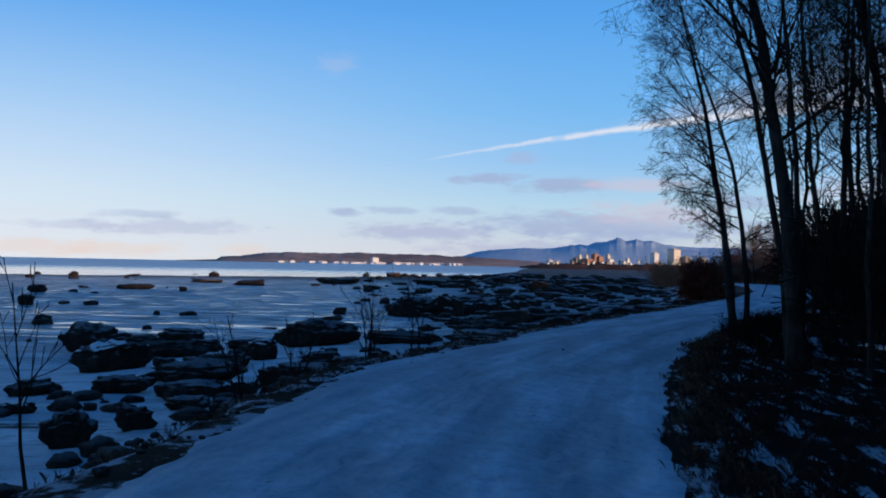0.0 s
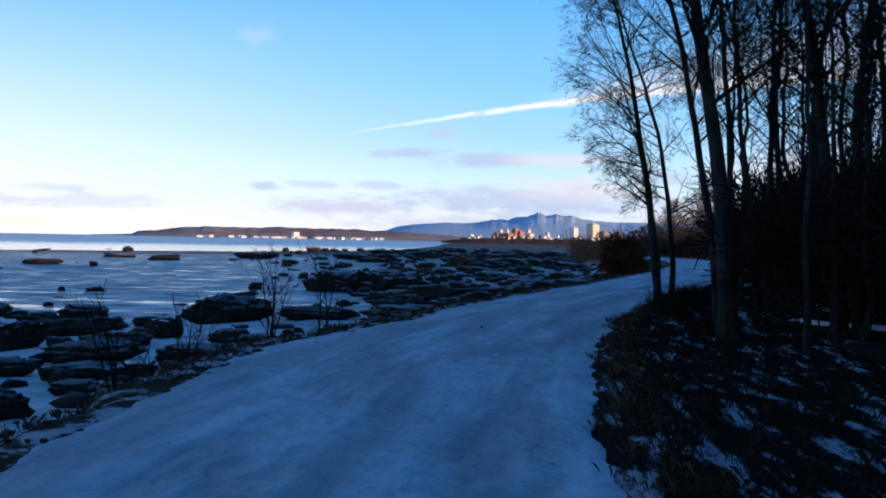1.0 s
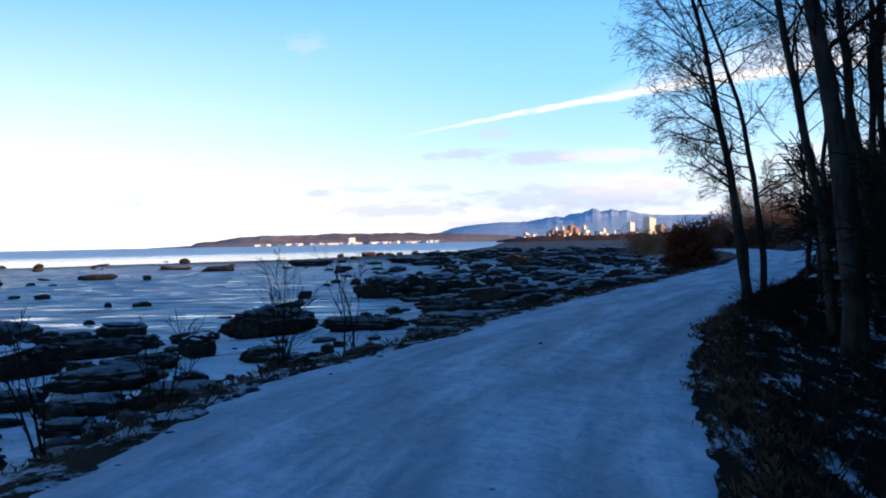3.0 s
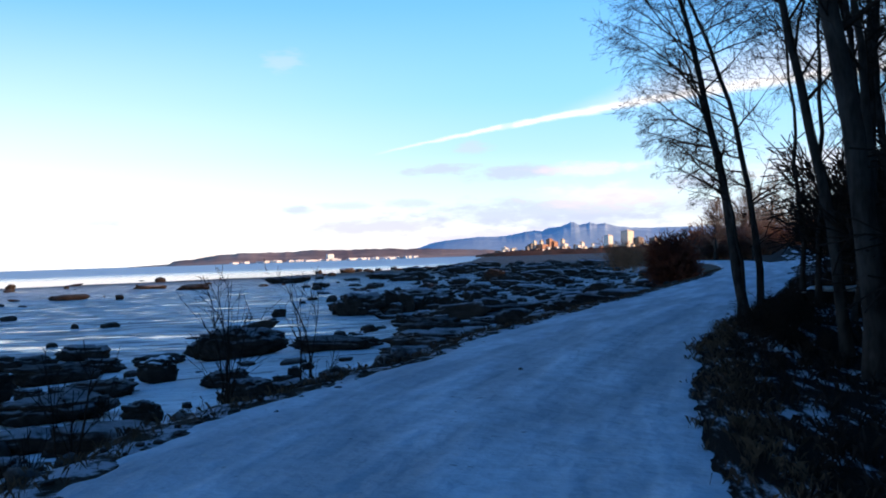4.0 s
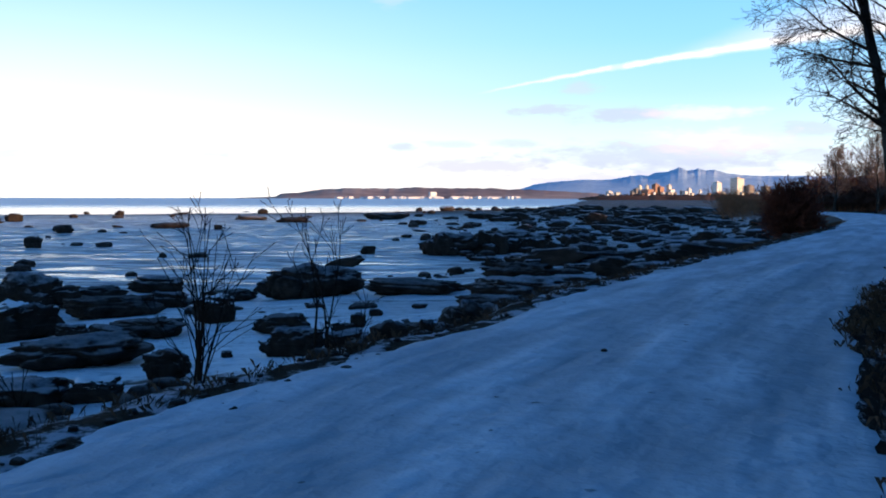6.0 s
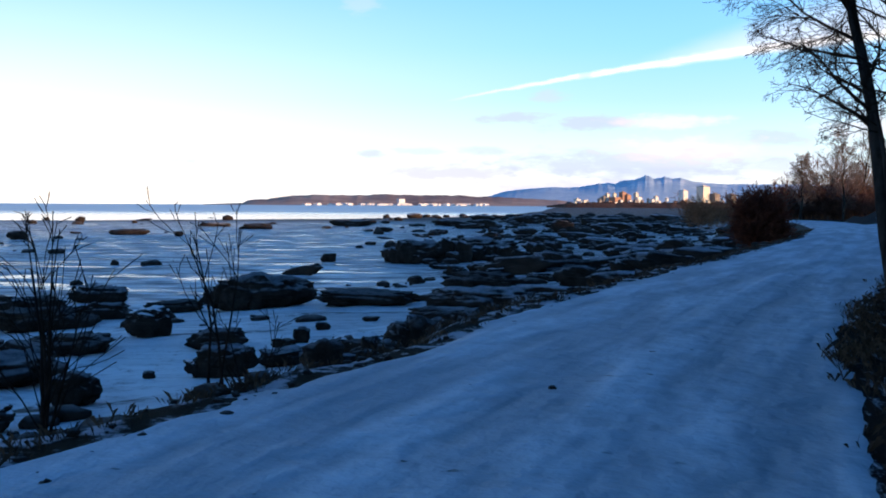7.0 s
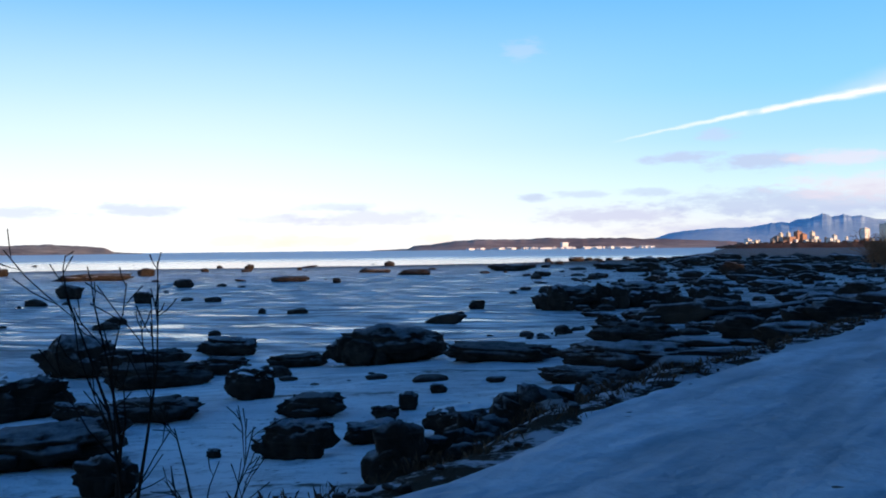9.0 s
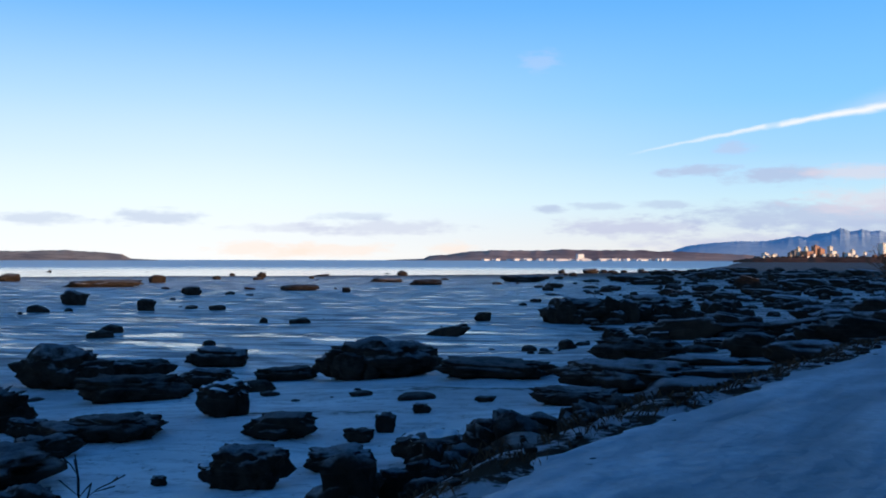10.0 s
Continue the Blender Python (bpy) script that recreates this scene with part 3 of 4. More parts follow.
building(340, 14, 17, PALE, label="small pale block near the far shore")
building(548, 10, 24, DULL, label="small dull block in the far town")
building(575, 20, 32, PALE, label="pale mid-rise block in the far town")
building(612, 14, 26, PALE, label="small pale block in the far town")
building(775, 40, 42, DULL, label="wide dull block in the far town")
building(830, 40, 40, DULL, label="wide dull block in the far town")


building(438, 62, 29, BRICK, label="broad brick block below the towers of the far town", pent=False)
building(478, 30, 37, BRICK, label="red-brown brick office block in the far town")
building(398, 28, 31, DULL, label="grey office block in the far town")
building(514, 30, 30, PALE, label="pale stepped block in the far town", pent=False)
building(562, 34, 23, PALE, label="low sunlit block in the far town", pent=False)
building(312, 46, 15, PALE, label="long pale apartment block near the far shore", pent=False)
small = random.Random(41)
for i in range(22):
    building(300 + 26 * i + small.uniform(-10, 10), small.uniform(9, 22), small.uniform(12, 24), small.choice([PALE, DULL, BRICK, CREAM]), y=3380 - 6 * (i % 3), label="low block among the roofs of the far town", pent=False)


def waterfront():
    """Small sunlit houses and sheds along the foot of the far hill."""
    rnd = random.Random(14)
    for i in range(110):
        az = -10.6 + 10.6 * rnd.random() ** 0.75 if i else -5.1
        w, h = 6 + 22 * rnd.random() ** 1.8, rnd.uniform(3.5, 8.0)
        if i == 0:
            w, h = 26, 24
        a, r = radians(az), 3780 - (i % 3) * 12
        ob = thing("house", None, "small pale sunlit house on the far waterfront", "house", "houses on the far waterfront", m=pose(r * math.sin(a), r * math.cos(a), SEA, 0, 0, rnd.uniform(10, 50)))
        part("wall", building_block(w, w * 0.6, 0.0, h, PALE), ob)
        part("roof", building_block(w * 1.04, w * 0.64, h, h + 1.5, SNOW), ob)


waterfront()


# ---- boulders on the flat: x, y, width, height ----
ROCKS_BY_BANK = [
    (-7.4, 26.2, 2.68, 0.54), (-5.1, 22.2, 0.97, 0.37), (-6.3, 21.8, 1.77, 0.42), (-5.7, 19.8, 1.05, 0.28), (-4.6, 18.3, 0.56, 0.39), (-3.3, 26.9, 1.04, 0.37),
    (-7.9, 30.6, 2.29, 0.43), (-9.7, 31.3, 0.91, 0.38), (-4.8, 24.5, 0.83, 0.52), (-0.9, 28.5, 1.47, 0.49), (-8.5, 23.5, 1.50, 0.45), (-5.9, 16.9, 0.77, 0.46),
    (-10.9, 23.6, 1.33, 0.42), (-9.3, 19.6, 0.79, 0.26), (-6.3, 14.8, 0.89, 0.64), (0.3, 35.1, 1.67, 0.35),
]
ROCKS_ON_FLAT = [
    (-16.0, 40.9, 3.05, 1.24), (-11.9, 31.7, 2.54, 1.03), (-11.8, 38.0, 3.27, 0.75), (-15.2, 44.3, 2.62, 0.56), (-14.1, 48.1, 2.26, 0.71), (-6.5, 43.1, 3.69, 1.20),
    (-11.3, 41.8, 1.74, 0.58), (-7.1, 34.4, 1.22, 0.78), (-4.5, 31.2, 1.39, 0.46), (-7.6, 30.9, 1.77, 0.41), (-3.1, 26.8, 1.16, 0.58), (-7.9, 29.1, 1.17, 0.39),
    (-6.6, 27.0, 0.54, 0.44), (-2.9, 31.1, 0.58, 0.28), (-2.3, 28.3, 1.07, 0.34), (-2.6, 41.5, 3.53, 0.50), (-9.8, 44.2, 2.21, 0.44),
]
ROCKS_BY_BEND = [
    (0.6, 35.1, 1.86, 0.35), (1.6, 38.3, 4.29, 0.68), (1.4, 46.6, 3.11, 0.74), (5.4, 58.0, 3.95, 0.63), (-3.6, 79.5, 5.04, 1.54), (1.1, 90.0, 6.00, 1.61),
    (11.8, 82.7, 2.02, 0.79), (15.3, 150.4, 2.99, 1.34), (-0.0, 58.9, 1.15, 0.66), (4.0, 53.2, 1.56, 0.36), (-0.3, 26.6, 1.64, 0.89),
]
SMALL_ROCKS = [
    (-2.7, 32.2, 0.43, 0.37), (-2.6, 34.5, 0.41, 0.21), (-1.6, 36.3, 0.51, 0.14), (-4.5, 27.2, 0.26, 0.15),
]
FAR_ROCKS = [
    (-9.8, 79.2, 1.29, 0.72), (-39.7, 87.7, 1.70, 1.17), (-53.2, 97.8, 2.77, 1.62), (-49.3, 146.3, 5.56, 1.47), (-96.5, 240.8, 2.43, 1.71), (-129.1, 188.9, 4.42, 2.90),
    (-85.8, 154.8, 13.22, 2.11), (-92.5, 182.8, 3.46, 1.79), (-54.4, 123.8, 2.42, 1.21), (-53.7, 205.5, 7.13, 1.27), (-40.0, 184.3, 5.76, 1.72), (-27.5, 214.1, 9.21, 2.45),
    (-40.5, 141.0, 1.31, 0.85), (-15.4, 168.7, 3.14, 0.90),
]


def boulder_mesh(w, dep, h, seed, detail=4, flat=0.0, tall=0.0, mat=None):
    """One worn block of frozen mud: flattish top, rounded shoulders, undercut foot sunk below z = 0."""
    rnd = random.Random(seed)
    flat, tall = flat or rnd.uniform(0.6, 0.85), tall or rnd.uniform(0.5, 0.8)
    bm = bmesh.new()
    bmesh.ops.create_icosphere(bm, subdivisions=detail, radius=1.0)
    lean, step = rnd.uniform(-0.22, 0.22), rnd.uniform(2.0, 3.6)
    off = Vector((seed * 1.7, seed * 0.9, seed * 2.3))
    size = max(1.0, dep / 0.7) ** 0.6
    long = Vector((max(1.0, w / dep), 1.0, max(0.5, 1.6 * h / dep))) * size
    for v in bm.verts:
        n = v.co.normalized()
        p = Vector([math.copysign(abs(c) ** k, c) for c, k in zip(n, (flat, flat, tall))])
        q = n * long
        big, mid, fine, grit = noise.noise(q * (1.2 / size) + off), noise.noise(q * 2.2 + off), noise.noise(q * 5.6 - off), noise.noise(q * 11.0 + off)
        ledge = 0.07 * math.sin(step * math.pi * (p.z + 0.5 * big))
        crack = -0.16 * max(0.0, 0.13 - abs(noise.noise(q * 1.9 - off))) / 0.13
        k = (1.0 + 0.28 * big + 0.20 * mid + 0.12 * fine + 0.06 * grit + ledge + crack) * (1.0 - 0.26 * smooth(-p.z, 0.05, 0.7))
        x, y = p.x * k * w * 0.45, p.y * k * dep * 0.45
        z = p.z * (1 + 0.26 * big + 0.20 * mid + 0.13 * fine + 0.07 * grit + crack) * h * 0.58 + lean * x * h / max(w, 0.1) + h * 0.36
        v.co = (x, y, z)
    me = bpy.data.meshes.new("boulder")
    bm.to_mesh(me)
    bm.free()
    me.materials.append(mat or BOULDER)
    me.polygons.foreach_set("use_smooth", [True] * len(me.polygons))
    return me


def boulder(x, y, w, h, seed, name="boulder", label="dark mud-crusted ice boulder dusted with snow on the flat", depth=None, turn=None, cap=0.0, flat=0.0, detail=4, tall=0.0, chunks=None):
    rnd = random.Random(seed * 7 + 1)
    dep = depth or min(w * rnd.uniform(0.55, 0.85), 3.0 + 0.25 * w)
    ang = turn if turn is not None else math.degrees(-math.atan2(x, y + 4)) + rnd.uniform(-10, 10)
    ob = thing(name, boulder_mesh(w, dep, h * 1.0, seed, detail, flat, tall), label, "boulder", "boulders on the tidal flat", m=pose(x, y, ground_height(x, y), 0, 0, ang))
    if cap:
        snow_cap(ob, w, dep, h, seed, cap)
    # pieces frozen on to it
    for j in range(chunks if chunks is not None else min(4, int(w / 1.0))):
        k, a = rnd.uniform(0.22, 0.48), rnd.uniform(0, 6.28)
        piece = part("chunk", boulder_mesh(w * k, max(dep * k, w * k * 0.5), h * rnd.uniform(0.35, 0.65), seed + 37 * (j + 1), max(2, detail - 1)), ob)
        piece.matrix_basis = pose(math.cos(a) * w * 0.36, math.sin(a) * dep * 0.36, rnd.uniform(-0.02, 0.3) * h, rnd.uniform(-8, 8), rnd.uniform(-8, 8), rnd.uniform(-40, 40))
    return ob


def snow_cap(ob, w, dep, h, seed, cover):
    """A thin pillow of snow on the top of a boulder, following its shape."""
    bm = bmesh.new()
    bm.from_mesh(ob.data)
    bm.normal_update()
    low = h * 0.62
    keep = [f for f in bm.faces if f.normal.z > 1.0 - cover and f.calc_center_median().z > low]
    bmesh.ops.delete(bm, geom=[f for f in bm.faces if f not in set(keep)], context="FACES")
    if len(bm.faces) < 4:
        bm.free()
        return
    edge = {v for v in bm.verts if v.is_boundary}
    for v in bm.verts:
        v.co.z += -0.012 if v in edge else 0.03 + 0.02 * noise.noise(v.co * 3.0)
    me = bpy.data.meshes.new("snow_cap")
    bm.to_mesh(me)
    bm.free()
    me.materials.clear()
    me.materials.append(SNOW)
    me.polygons.foreach_set("use_smooth", [True] * len(me.polygons))
    part("snow_cap", me, ob, "thin pillow of snow")


for i, (x, y, w, h) in enumerate(ROCKS_BY_BANK):
    boulder(x, y + 0.25 * w, w, h, 11 + i, label="dark slab of muddy shore ice below the bank", cap=0.28 if i % 4 == 1 else 0.0)
for i, (x, y, w, h) in enumerate(ROCKS_ON_FLAT):
    dome = i in (0, 5)
    boulder(x, y + 0.25 * w, w, h * (1.05 if dome else 1.0), 51 + i, flat=0.95 if dome else 0.0, tall=0.95 if dome else 0.0, chunks=8 if dome else None, cap=0.35 if i in (1, 7, 12) else 0.0, label="big snow-topped block of muddy shore ice" if i == 1 else "dark mud-crusted ice boulder dusted with snow on the flat")
for i, (x, y, w, h) in enumerate(ROCKS_BY_BEND[:-1]):
    boulder(x, y + 0.2 * w, w, h, 91 + i, label="long dark ledge of muddy shore ice near the bend")
jumble = random.Random(33)
for i in range(36):
    k = jumble.random()
    x, y = -1.5 + 3.2 * k + jumble.gauss(0, 0.22), 24.6 + 6.0 * k + jumble.gauss(0, 0.35)
    boulder(x, y, jumble.uniform(0.35, 0.95), jumble.uniform(0.4, 0.85), 201 + i, label="dark rock in a jumble heaped against the bank", detail=3)
foot = random.Random(77)
for i in range(46):
    y = 13 + 50 * foot.random() ** 1.2
    e = foot.uniform(1.0, 2.3)
    x = path_x(y) - (HALF + e) * (1.06 if y < 20 else 1.13)
    boulder(x, y, foot.uniform(0.45, 1.3) * (1 + y / 120), foot.uniform(0.2, 0.42), 401 + i, label="low dark rock at the foot of the grassy bank", detail=3, chunks=0)
for i, (x, y, w, h) in enumerate(SMALL_ROCKS):
    boulder(x, y, w, h, 121 + i, label="small dark rock lying on the snowy flat", detail=3)
for i, (x, y, w, h) in enumerate(FAR_ROCKS):
    boulder(x, y, w, h * (0.6 if w > 4 else 0.9), 141 + i, detail=3, label="lone dark rock far out on the icy flat")


def scatter_boulders():
    """The crowded ledges between the path's bend and the sea, thinning out towards the open flat."""
    rnd = random.Random(5)
    kinds = [boulder_mesh(1.0, rnd.uniform(0.5, 0.9), rnd.uniform(0.3, 0.62), 300 + i, 3, mat=SLAB) for i in range(12)]
    spots = []
    # a knobbly ridge of rounded blocks out on the flat
    for i in range(30):
        k = (i + rnd.random()) / 30
        spots.append((-5.2 + 12.5 * k, 78.5 + 6.0 * k + rnd.gauss(0, 1.0), rnd.uniform(0.8, 1.5), rnd.uniform(0.9, 1.3), rnd.uniform(1.3, 2.1)))
    while len(spots) < 250:
        y = 30 + 330 * rnd.random() ** 2.2
        az = rnd.uniform(-24, 21)
        x = 1.5 + y * math.tan(radians(az))
        if beside(x, y) > -HALF - 2.0 or (y > 66 and x > 0.2 * y + 4) or rnd.random() > 0.05 + 0.95 * smooth(az + 5 * wobble(x, y, 0.05), -8, 7) or (y < 46 and az < 2) or wobble(x, y, 0.07, 6.0) < -0.12:
            continue
        spots.append((x, y, (0.3 + 0.9 * rnd.random() ** 1.6) * (1 + y / 90), rnd.uniform(0.9, 2.8), rnd.uniform(0.5, 1.25)))
    for i, (x, y, s, long, tall) in enumerate(spots):
        ob = thing("boulder", kinds[i % 12], "rounded dark block in a knobbly ridge of shore ice" if i < 30 else "dark muddy ice slab among many on the shore", "boulder", "boulders on the tidal flat")
        ob.matrix_world = pose(x, y, ground_height(x, y), 0, 0, rnd.uniform(-35, 35)) @ Matrix.Rotation(radians(rnd.gauss(0, 5)), 4, "Y") @ Matrix.Diagonal((s * long, s, s * tall, 1))


scatter_boulders()


def rubble():
    """Small frozen clods and stones all over the flat and along the foot of the bank."""
    rnd = random.Random(17)
    bm = bmesh.new()
    bmesh.ops.create_icosphere(bm, subdivisions=2, radius=1.0)
    base = [v.co.copy() for v in bm.verts]
    tris = [tuple(v.index for v in f.verts) for f in bm.faces]
    bm.free()
    verts, faces, made = [], [], 0
    while made < 2100:
        if made < 420:
            y = rnd.uniform(2, 60)
            e = rnd.uniform(-0.45, 0.3)
            s = rnd.uniform(0.012, 0.045)
            x = path_x(y) - (HALF + e) * (1.04 if y < 20 else 1.12)
        elif made < 900:
            y = rnd.uniform(2, 60)
            e = abs(rnd.gauss(0, 1.0)) * 1.3 + 0.35
            s = 0.03 + 0.15 * rnd.random() ** 2.2
            x = path_x(y) - (HALF + e) * (1.08 if y < 20 else 1.14)
        else:
            y = 12 + 420 * rnd.random() ** 2.4
            x = 1.5 + y * math.tan(radians(rnd.uniform(-34, 20)))
            s = (0.03 + 0.2 * rnd.random() ** 2.0) * (1 + y / 60)
            if y < 42 and rnd.random() < 0.75:
                continue
            spread = smooth(math.degrees(math.atan2(x - 1.5, y)) + 6 * wobble(x, y, 0.05), -9, 7)
            if noise.noise((x * 0.09, y * 0.16, 4.0)) < 0.02 or (y > 40 and rnd.random() > 0.03 + 0.97 * spread):
                continue
            if beside(x, y) > -HALF - 2.0 or (y > 66 and x > 0.2 * y + 4):
                continue
        made += 1
        z, q, flat, o = max(ground_height(x, y), -0.02 if made <= 420 else -9.0), rnd.uniform(0, 6.28), rnd.uniform(0.4, 0.95), len(verts)
        sx, sy = s * rnd.uniform(0.8, 2.0), s
        for v in base:
            k = 1 + 0.35 * noise.noise(v * 1.4 + Vector((made, 0, 0))) + 0.15 * noise.noise(v * 3.4 + Vector((0, made, 0)))
            a, b = v.x * k * sx, v.y * k * sy
            verts.append((x + a * math.cos(q) - b * math.sin(q), y + a * math.sin(q) + b * math.cos(q), z + v.z * k * s * flat + s * flat * 0.3))
        faces.extend([(t[0] + o, t[1] + o, t[2] + o) for t in tris])
    thing("rubble", mesh_of("rubble", verts, faces, BOULDER), "scattered dark frozen clods and stones on the snow", "rubble", kind="stuff")


rubble()


# ---- bare trees and brush ----
def tube(verts, faces, pts, radii, sides):
    base = len(verts)
    for i, (p, r) in enumerate(zip(pts, radii)):
        t = (pts[min(i + 1, len(pts) - 1)] - pts[max(i - 1, 0)]).normalized()
        a = t.orthogonal().normalized()
        b = t.cross(a)
        for k in range(sides):
            q = 2 * math.pi * k / sides
            verts.append(p + (a * math.cos(q) + b * math.sin(q)) * r)
    for i in range(len(pts) - 1):
        for k in range(sides):
            m = (k + 1) % sides
            faces.append((base + i * sides + k, base + i * sides + m, base + (i + 1) * sides + m, base + (i + 1) * sides + k))


def stem(rnd, start, way, length, r, segs, bend, rise, thin=0.0022):
    pts, radii, p, d = [start.copy()], [r], start.copy(), way.normalized()
    for i in range(segs):
        d = (d + Vector((rnd.gauss(0, bend), rnd.gauss(0, bend), rnd.gauss(0, bend) + rise))).normalized()
        p = p + d * (length / segs)
        pts.append(p)
        radii.append(max(r * (1 - (i + 1) / segs * 0.85), thin))
    return pts, radii


def branch(verts, faces, rnd, start, way, length, r, level, spec, thin=0.0022):
    """A limb with its side branches; spec: per level (children, angle, shorter, bend, rise, sides)."""
    kids, angle, shorter, bend, rise, sides = spec[level]
    pts, radii = stem(rnd, start, way, length, r, max(3, int(3 + length * 1.2)) if level == 0 else 3 if level + 1 < len(spec) else 2, bend, rise, thin)
    tube(verts, faces, pts, radii, sides)
    if level + 1 >= len(spec):
        return
    for _ in range(max(1, int(kids * (0.7 + 0.6 * rnd.random())))):
        k = 0.18 + 0.8 * rnd.random()
        i = min(int(k * (len(pts) - 1)), len(pts) - 2)
        f = k * (len(pts) - 1) - i
        p = pts[i].lerp(pts[i + 1], f)
        d = (pts[i + 1] - pts[i]).normalized()
        side = d.orthogonal().normalized()
        side.rotate(Matrix.Rotation(rnd.uniform(0, 2 * math.pi), 3, d))
        a = radians(angle * rnd.uniform(0.7, 1.3))
        branch(verts, faces, rnd, p, d * math.cos(a) + side * math.sin(a), length * shorter * (1.15 - 0.7 * k) * rnd.uniform(0.7, 1.3), radii[i] * 0.6, level + 1, spec, thin)


LIMB = [(8, 45, 0.55, 0.10, 0.05, 5), (6, 48, 0.5, 0.14, 0.02, 3), (5, 50, 0.6, 0.18, 0.0, 3), (0, 0, 0, 0.25, -0.05, 3)]
PLAIN_LIMB = [(6, 45, 0.55, 0.10, 0.05, 4), (5, 48, 0.5, 0.14, 0.02, 3), (4, 50, 0.6, 0.18, 0.0, 3), (0, 0, 0, 0.25, -0.03, 3)]


def bare_tree(x, y, height, r, lean, seed, limbs=16, low=0.28, reach=0.36, label="tall bare grey-barked tree in the roadside wood", spec=LIMB, towards=None, thin=0.0035, bend=0.0, true=False, flat=0.0, twig=None):
    """lean: sideways metres per metre of height; bend: how that grows with the height; true: a stem without random sway; flat: limbs nearer the level."""
    rnd = random.Random(seed)
    ob = thing("tree", None, label, "tree", "bare trees beside the path", m=pose(x, y, ground_height(x, y) - 0.05))
    segs = 18 if true else 14
    pts, radii = [Vector((0, 0, -0.1))], [r * 1.3]
    sway = Vector((rnd.gauss(0, 0.02), rnd.gauss(0, 0.02), 0)) * (0.12 if true else 1.0)
    wob, off = 0.018 if true else 0.05, 0.0
    for i in range(segs):
        k = (i + 1) / segs
        off += max(lean[0] + 2 * bend * height * (k - 0.5 / segs), -0.26) * height / segs
        pts.append(Vector((off, lean[1] * height * k, height * k)) + Vector((rnd.gauss(0, wob), rnd.gauss(0, wob), 0)) + sway * height * math.sin(k * 5))
        radii.append(max(r * (1 - 0.9 * k ** 0.9), 0.006))
    verts, faces = [], []
    tube(verts, faces, pts, radii, 10)
    part("trunk", mesh_of("trunk", verts, faces, BARK), ob)
    for j in range(limbs):
        k = low + (0.97 - low) * (j + rnd.random()) / limbs
        i = min(int(k * segs), segs - 1)
        p = pts[i].lerp(pts[i + 1], k * segs - i)
        q = rnd.uniform(0, 2 * math.pi)
        if towards is not None and rnd.random() < 0.5:
            q = radians(towards + rnd.uniform(-50, 50))
        up = rnd.uniform(0.45, 1.0) + 0.6 * k - flat
        verts, faces = [], []
        length = height * reach * (1.12 - k) * rnd.uniform(0.75, 1.25) + 0.4
        if flat > 0.3:
            length *= 0.40 + 0.65 * smooth(k, 0.24, 0.60)
        branch(verts, faces, rnd, p, Vector((math.cos(q), math.sin(q), up)), length, max(radii[i] * 0.38, 0.010), 0, spec, thin)
        part("limb", mesh_of("limb", verts, faces, twig or TWIG), ob)
    return ob


SHRUB = [(7, 30, 0.6, 0.08, 0.04, 4), (5, 38, 0.6, 0.12, 0.03, 3), (0, 0, 0, 0.16, 0.02, 3)]


def shrub_parts(ob, height, stems, spread, seed, mat, spec=SHRUB, r=0.012, name="stem", thin=0.0025, splay=0.45):
    rnd = random.Random(seed)
    for _ in range(stems):
        q = rnd.uniform(0, 2 * math.pi)
        o = rnd.random() * spread
        verts, faces = [], []
        way = Vector((math.cos(q) * rnd.uniform(0.05, splay), math.sin(q) * rnd.uniform(0.05, splay), 1))
        branch(verts, faces, rnd, Vector((math.cos(q) * o, math.sin(q) * o, -0.08)), way, height * rnd.uniform(0.65, 1.05), r * rnd.uniform(0.7, 1.2), 0, spec, thin)
        part(name, mesh_of(name, verts, faces, mat), ob)


# the trees along the path's edge: x, y, height, trunk radius, lean, bend, seed
TREES = [
    (6.6, 22.2, 10.0, 0.105, -0.018, -0.0095, 1), (6.93, 22.4, 9.5, 0.075, 0.07, -0.029, 2), (6.64, 22.2, 7.5, 0.045, 0.02, -0.03, 3),
    (6.39, 17.6, 11.0, 0.085, -0.089, -0.014, 4), (5.76, 15.45, 12.5, 0.150, -0.03, -0.0155, 5), (5.93, 15.65, 11.0, 0.065, -0.02, -0.008, 6),
    (7.6, 18.8, 11.0, 0.070, -0.13, 0.004, 7), (8.05, 16.4, 12.0, 0.135, -0.06, -0.011, 8), (7.41, 15.2, 10.5, 0.050, -0.03, 0.0, 9),
    (9.83, 24.0, 12.0, 0.105, 0.008, 0.0, 29), (6.27, 13.7, 10.5, 0.050, -0.0145, 0.0, 30),
]
MORE_TREES = [
    (8.4, 16.4, 11.5, 0.09, 0.02, 0.0, 10), (9.4, 19.6, 11.0, 0.08, -0.02, 0.0, 12), (10.2, 23.6, 12.0, 0.09, -0.05, 0.0, 13),
    (8.0, 13.6, 12.0, 0.10, 0.03, 0.0, 14), (11.2, 26.6, 11.0, 0.08, 0.0, 0.0, 15), (9.0, 17.6, 10.0, 0.06, -0.06, 0.0, 16),
    (12.0, 21.4, 12.0, 0.09, 0.02, 0.0, 17), (7.2, 10.8, 12.0, 0.10, 0.02, 0.0, 18), (13.0, 29.0, 11.0, 0.08, -0.03, 0.0, 19),
]
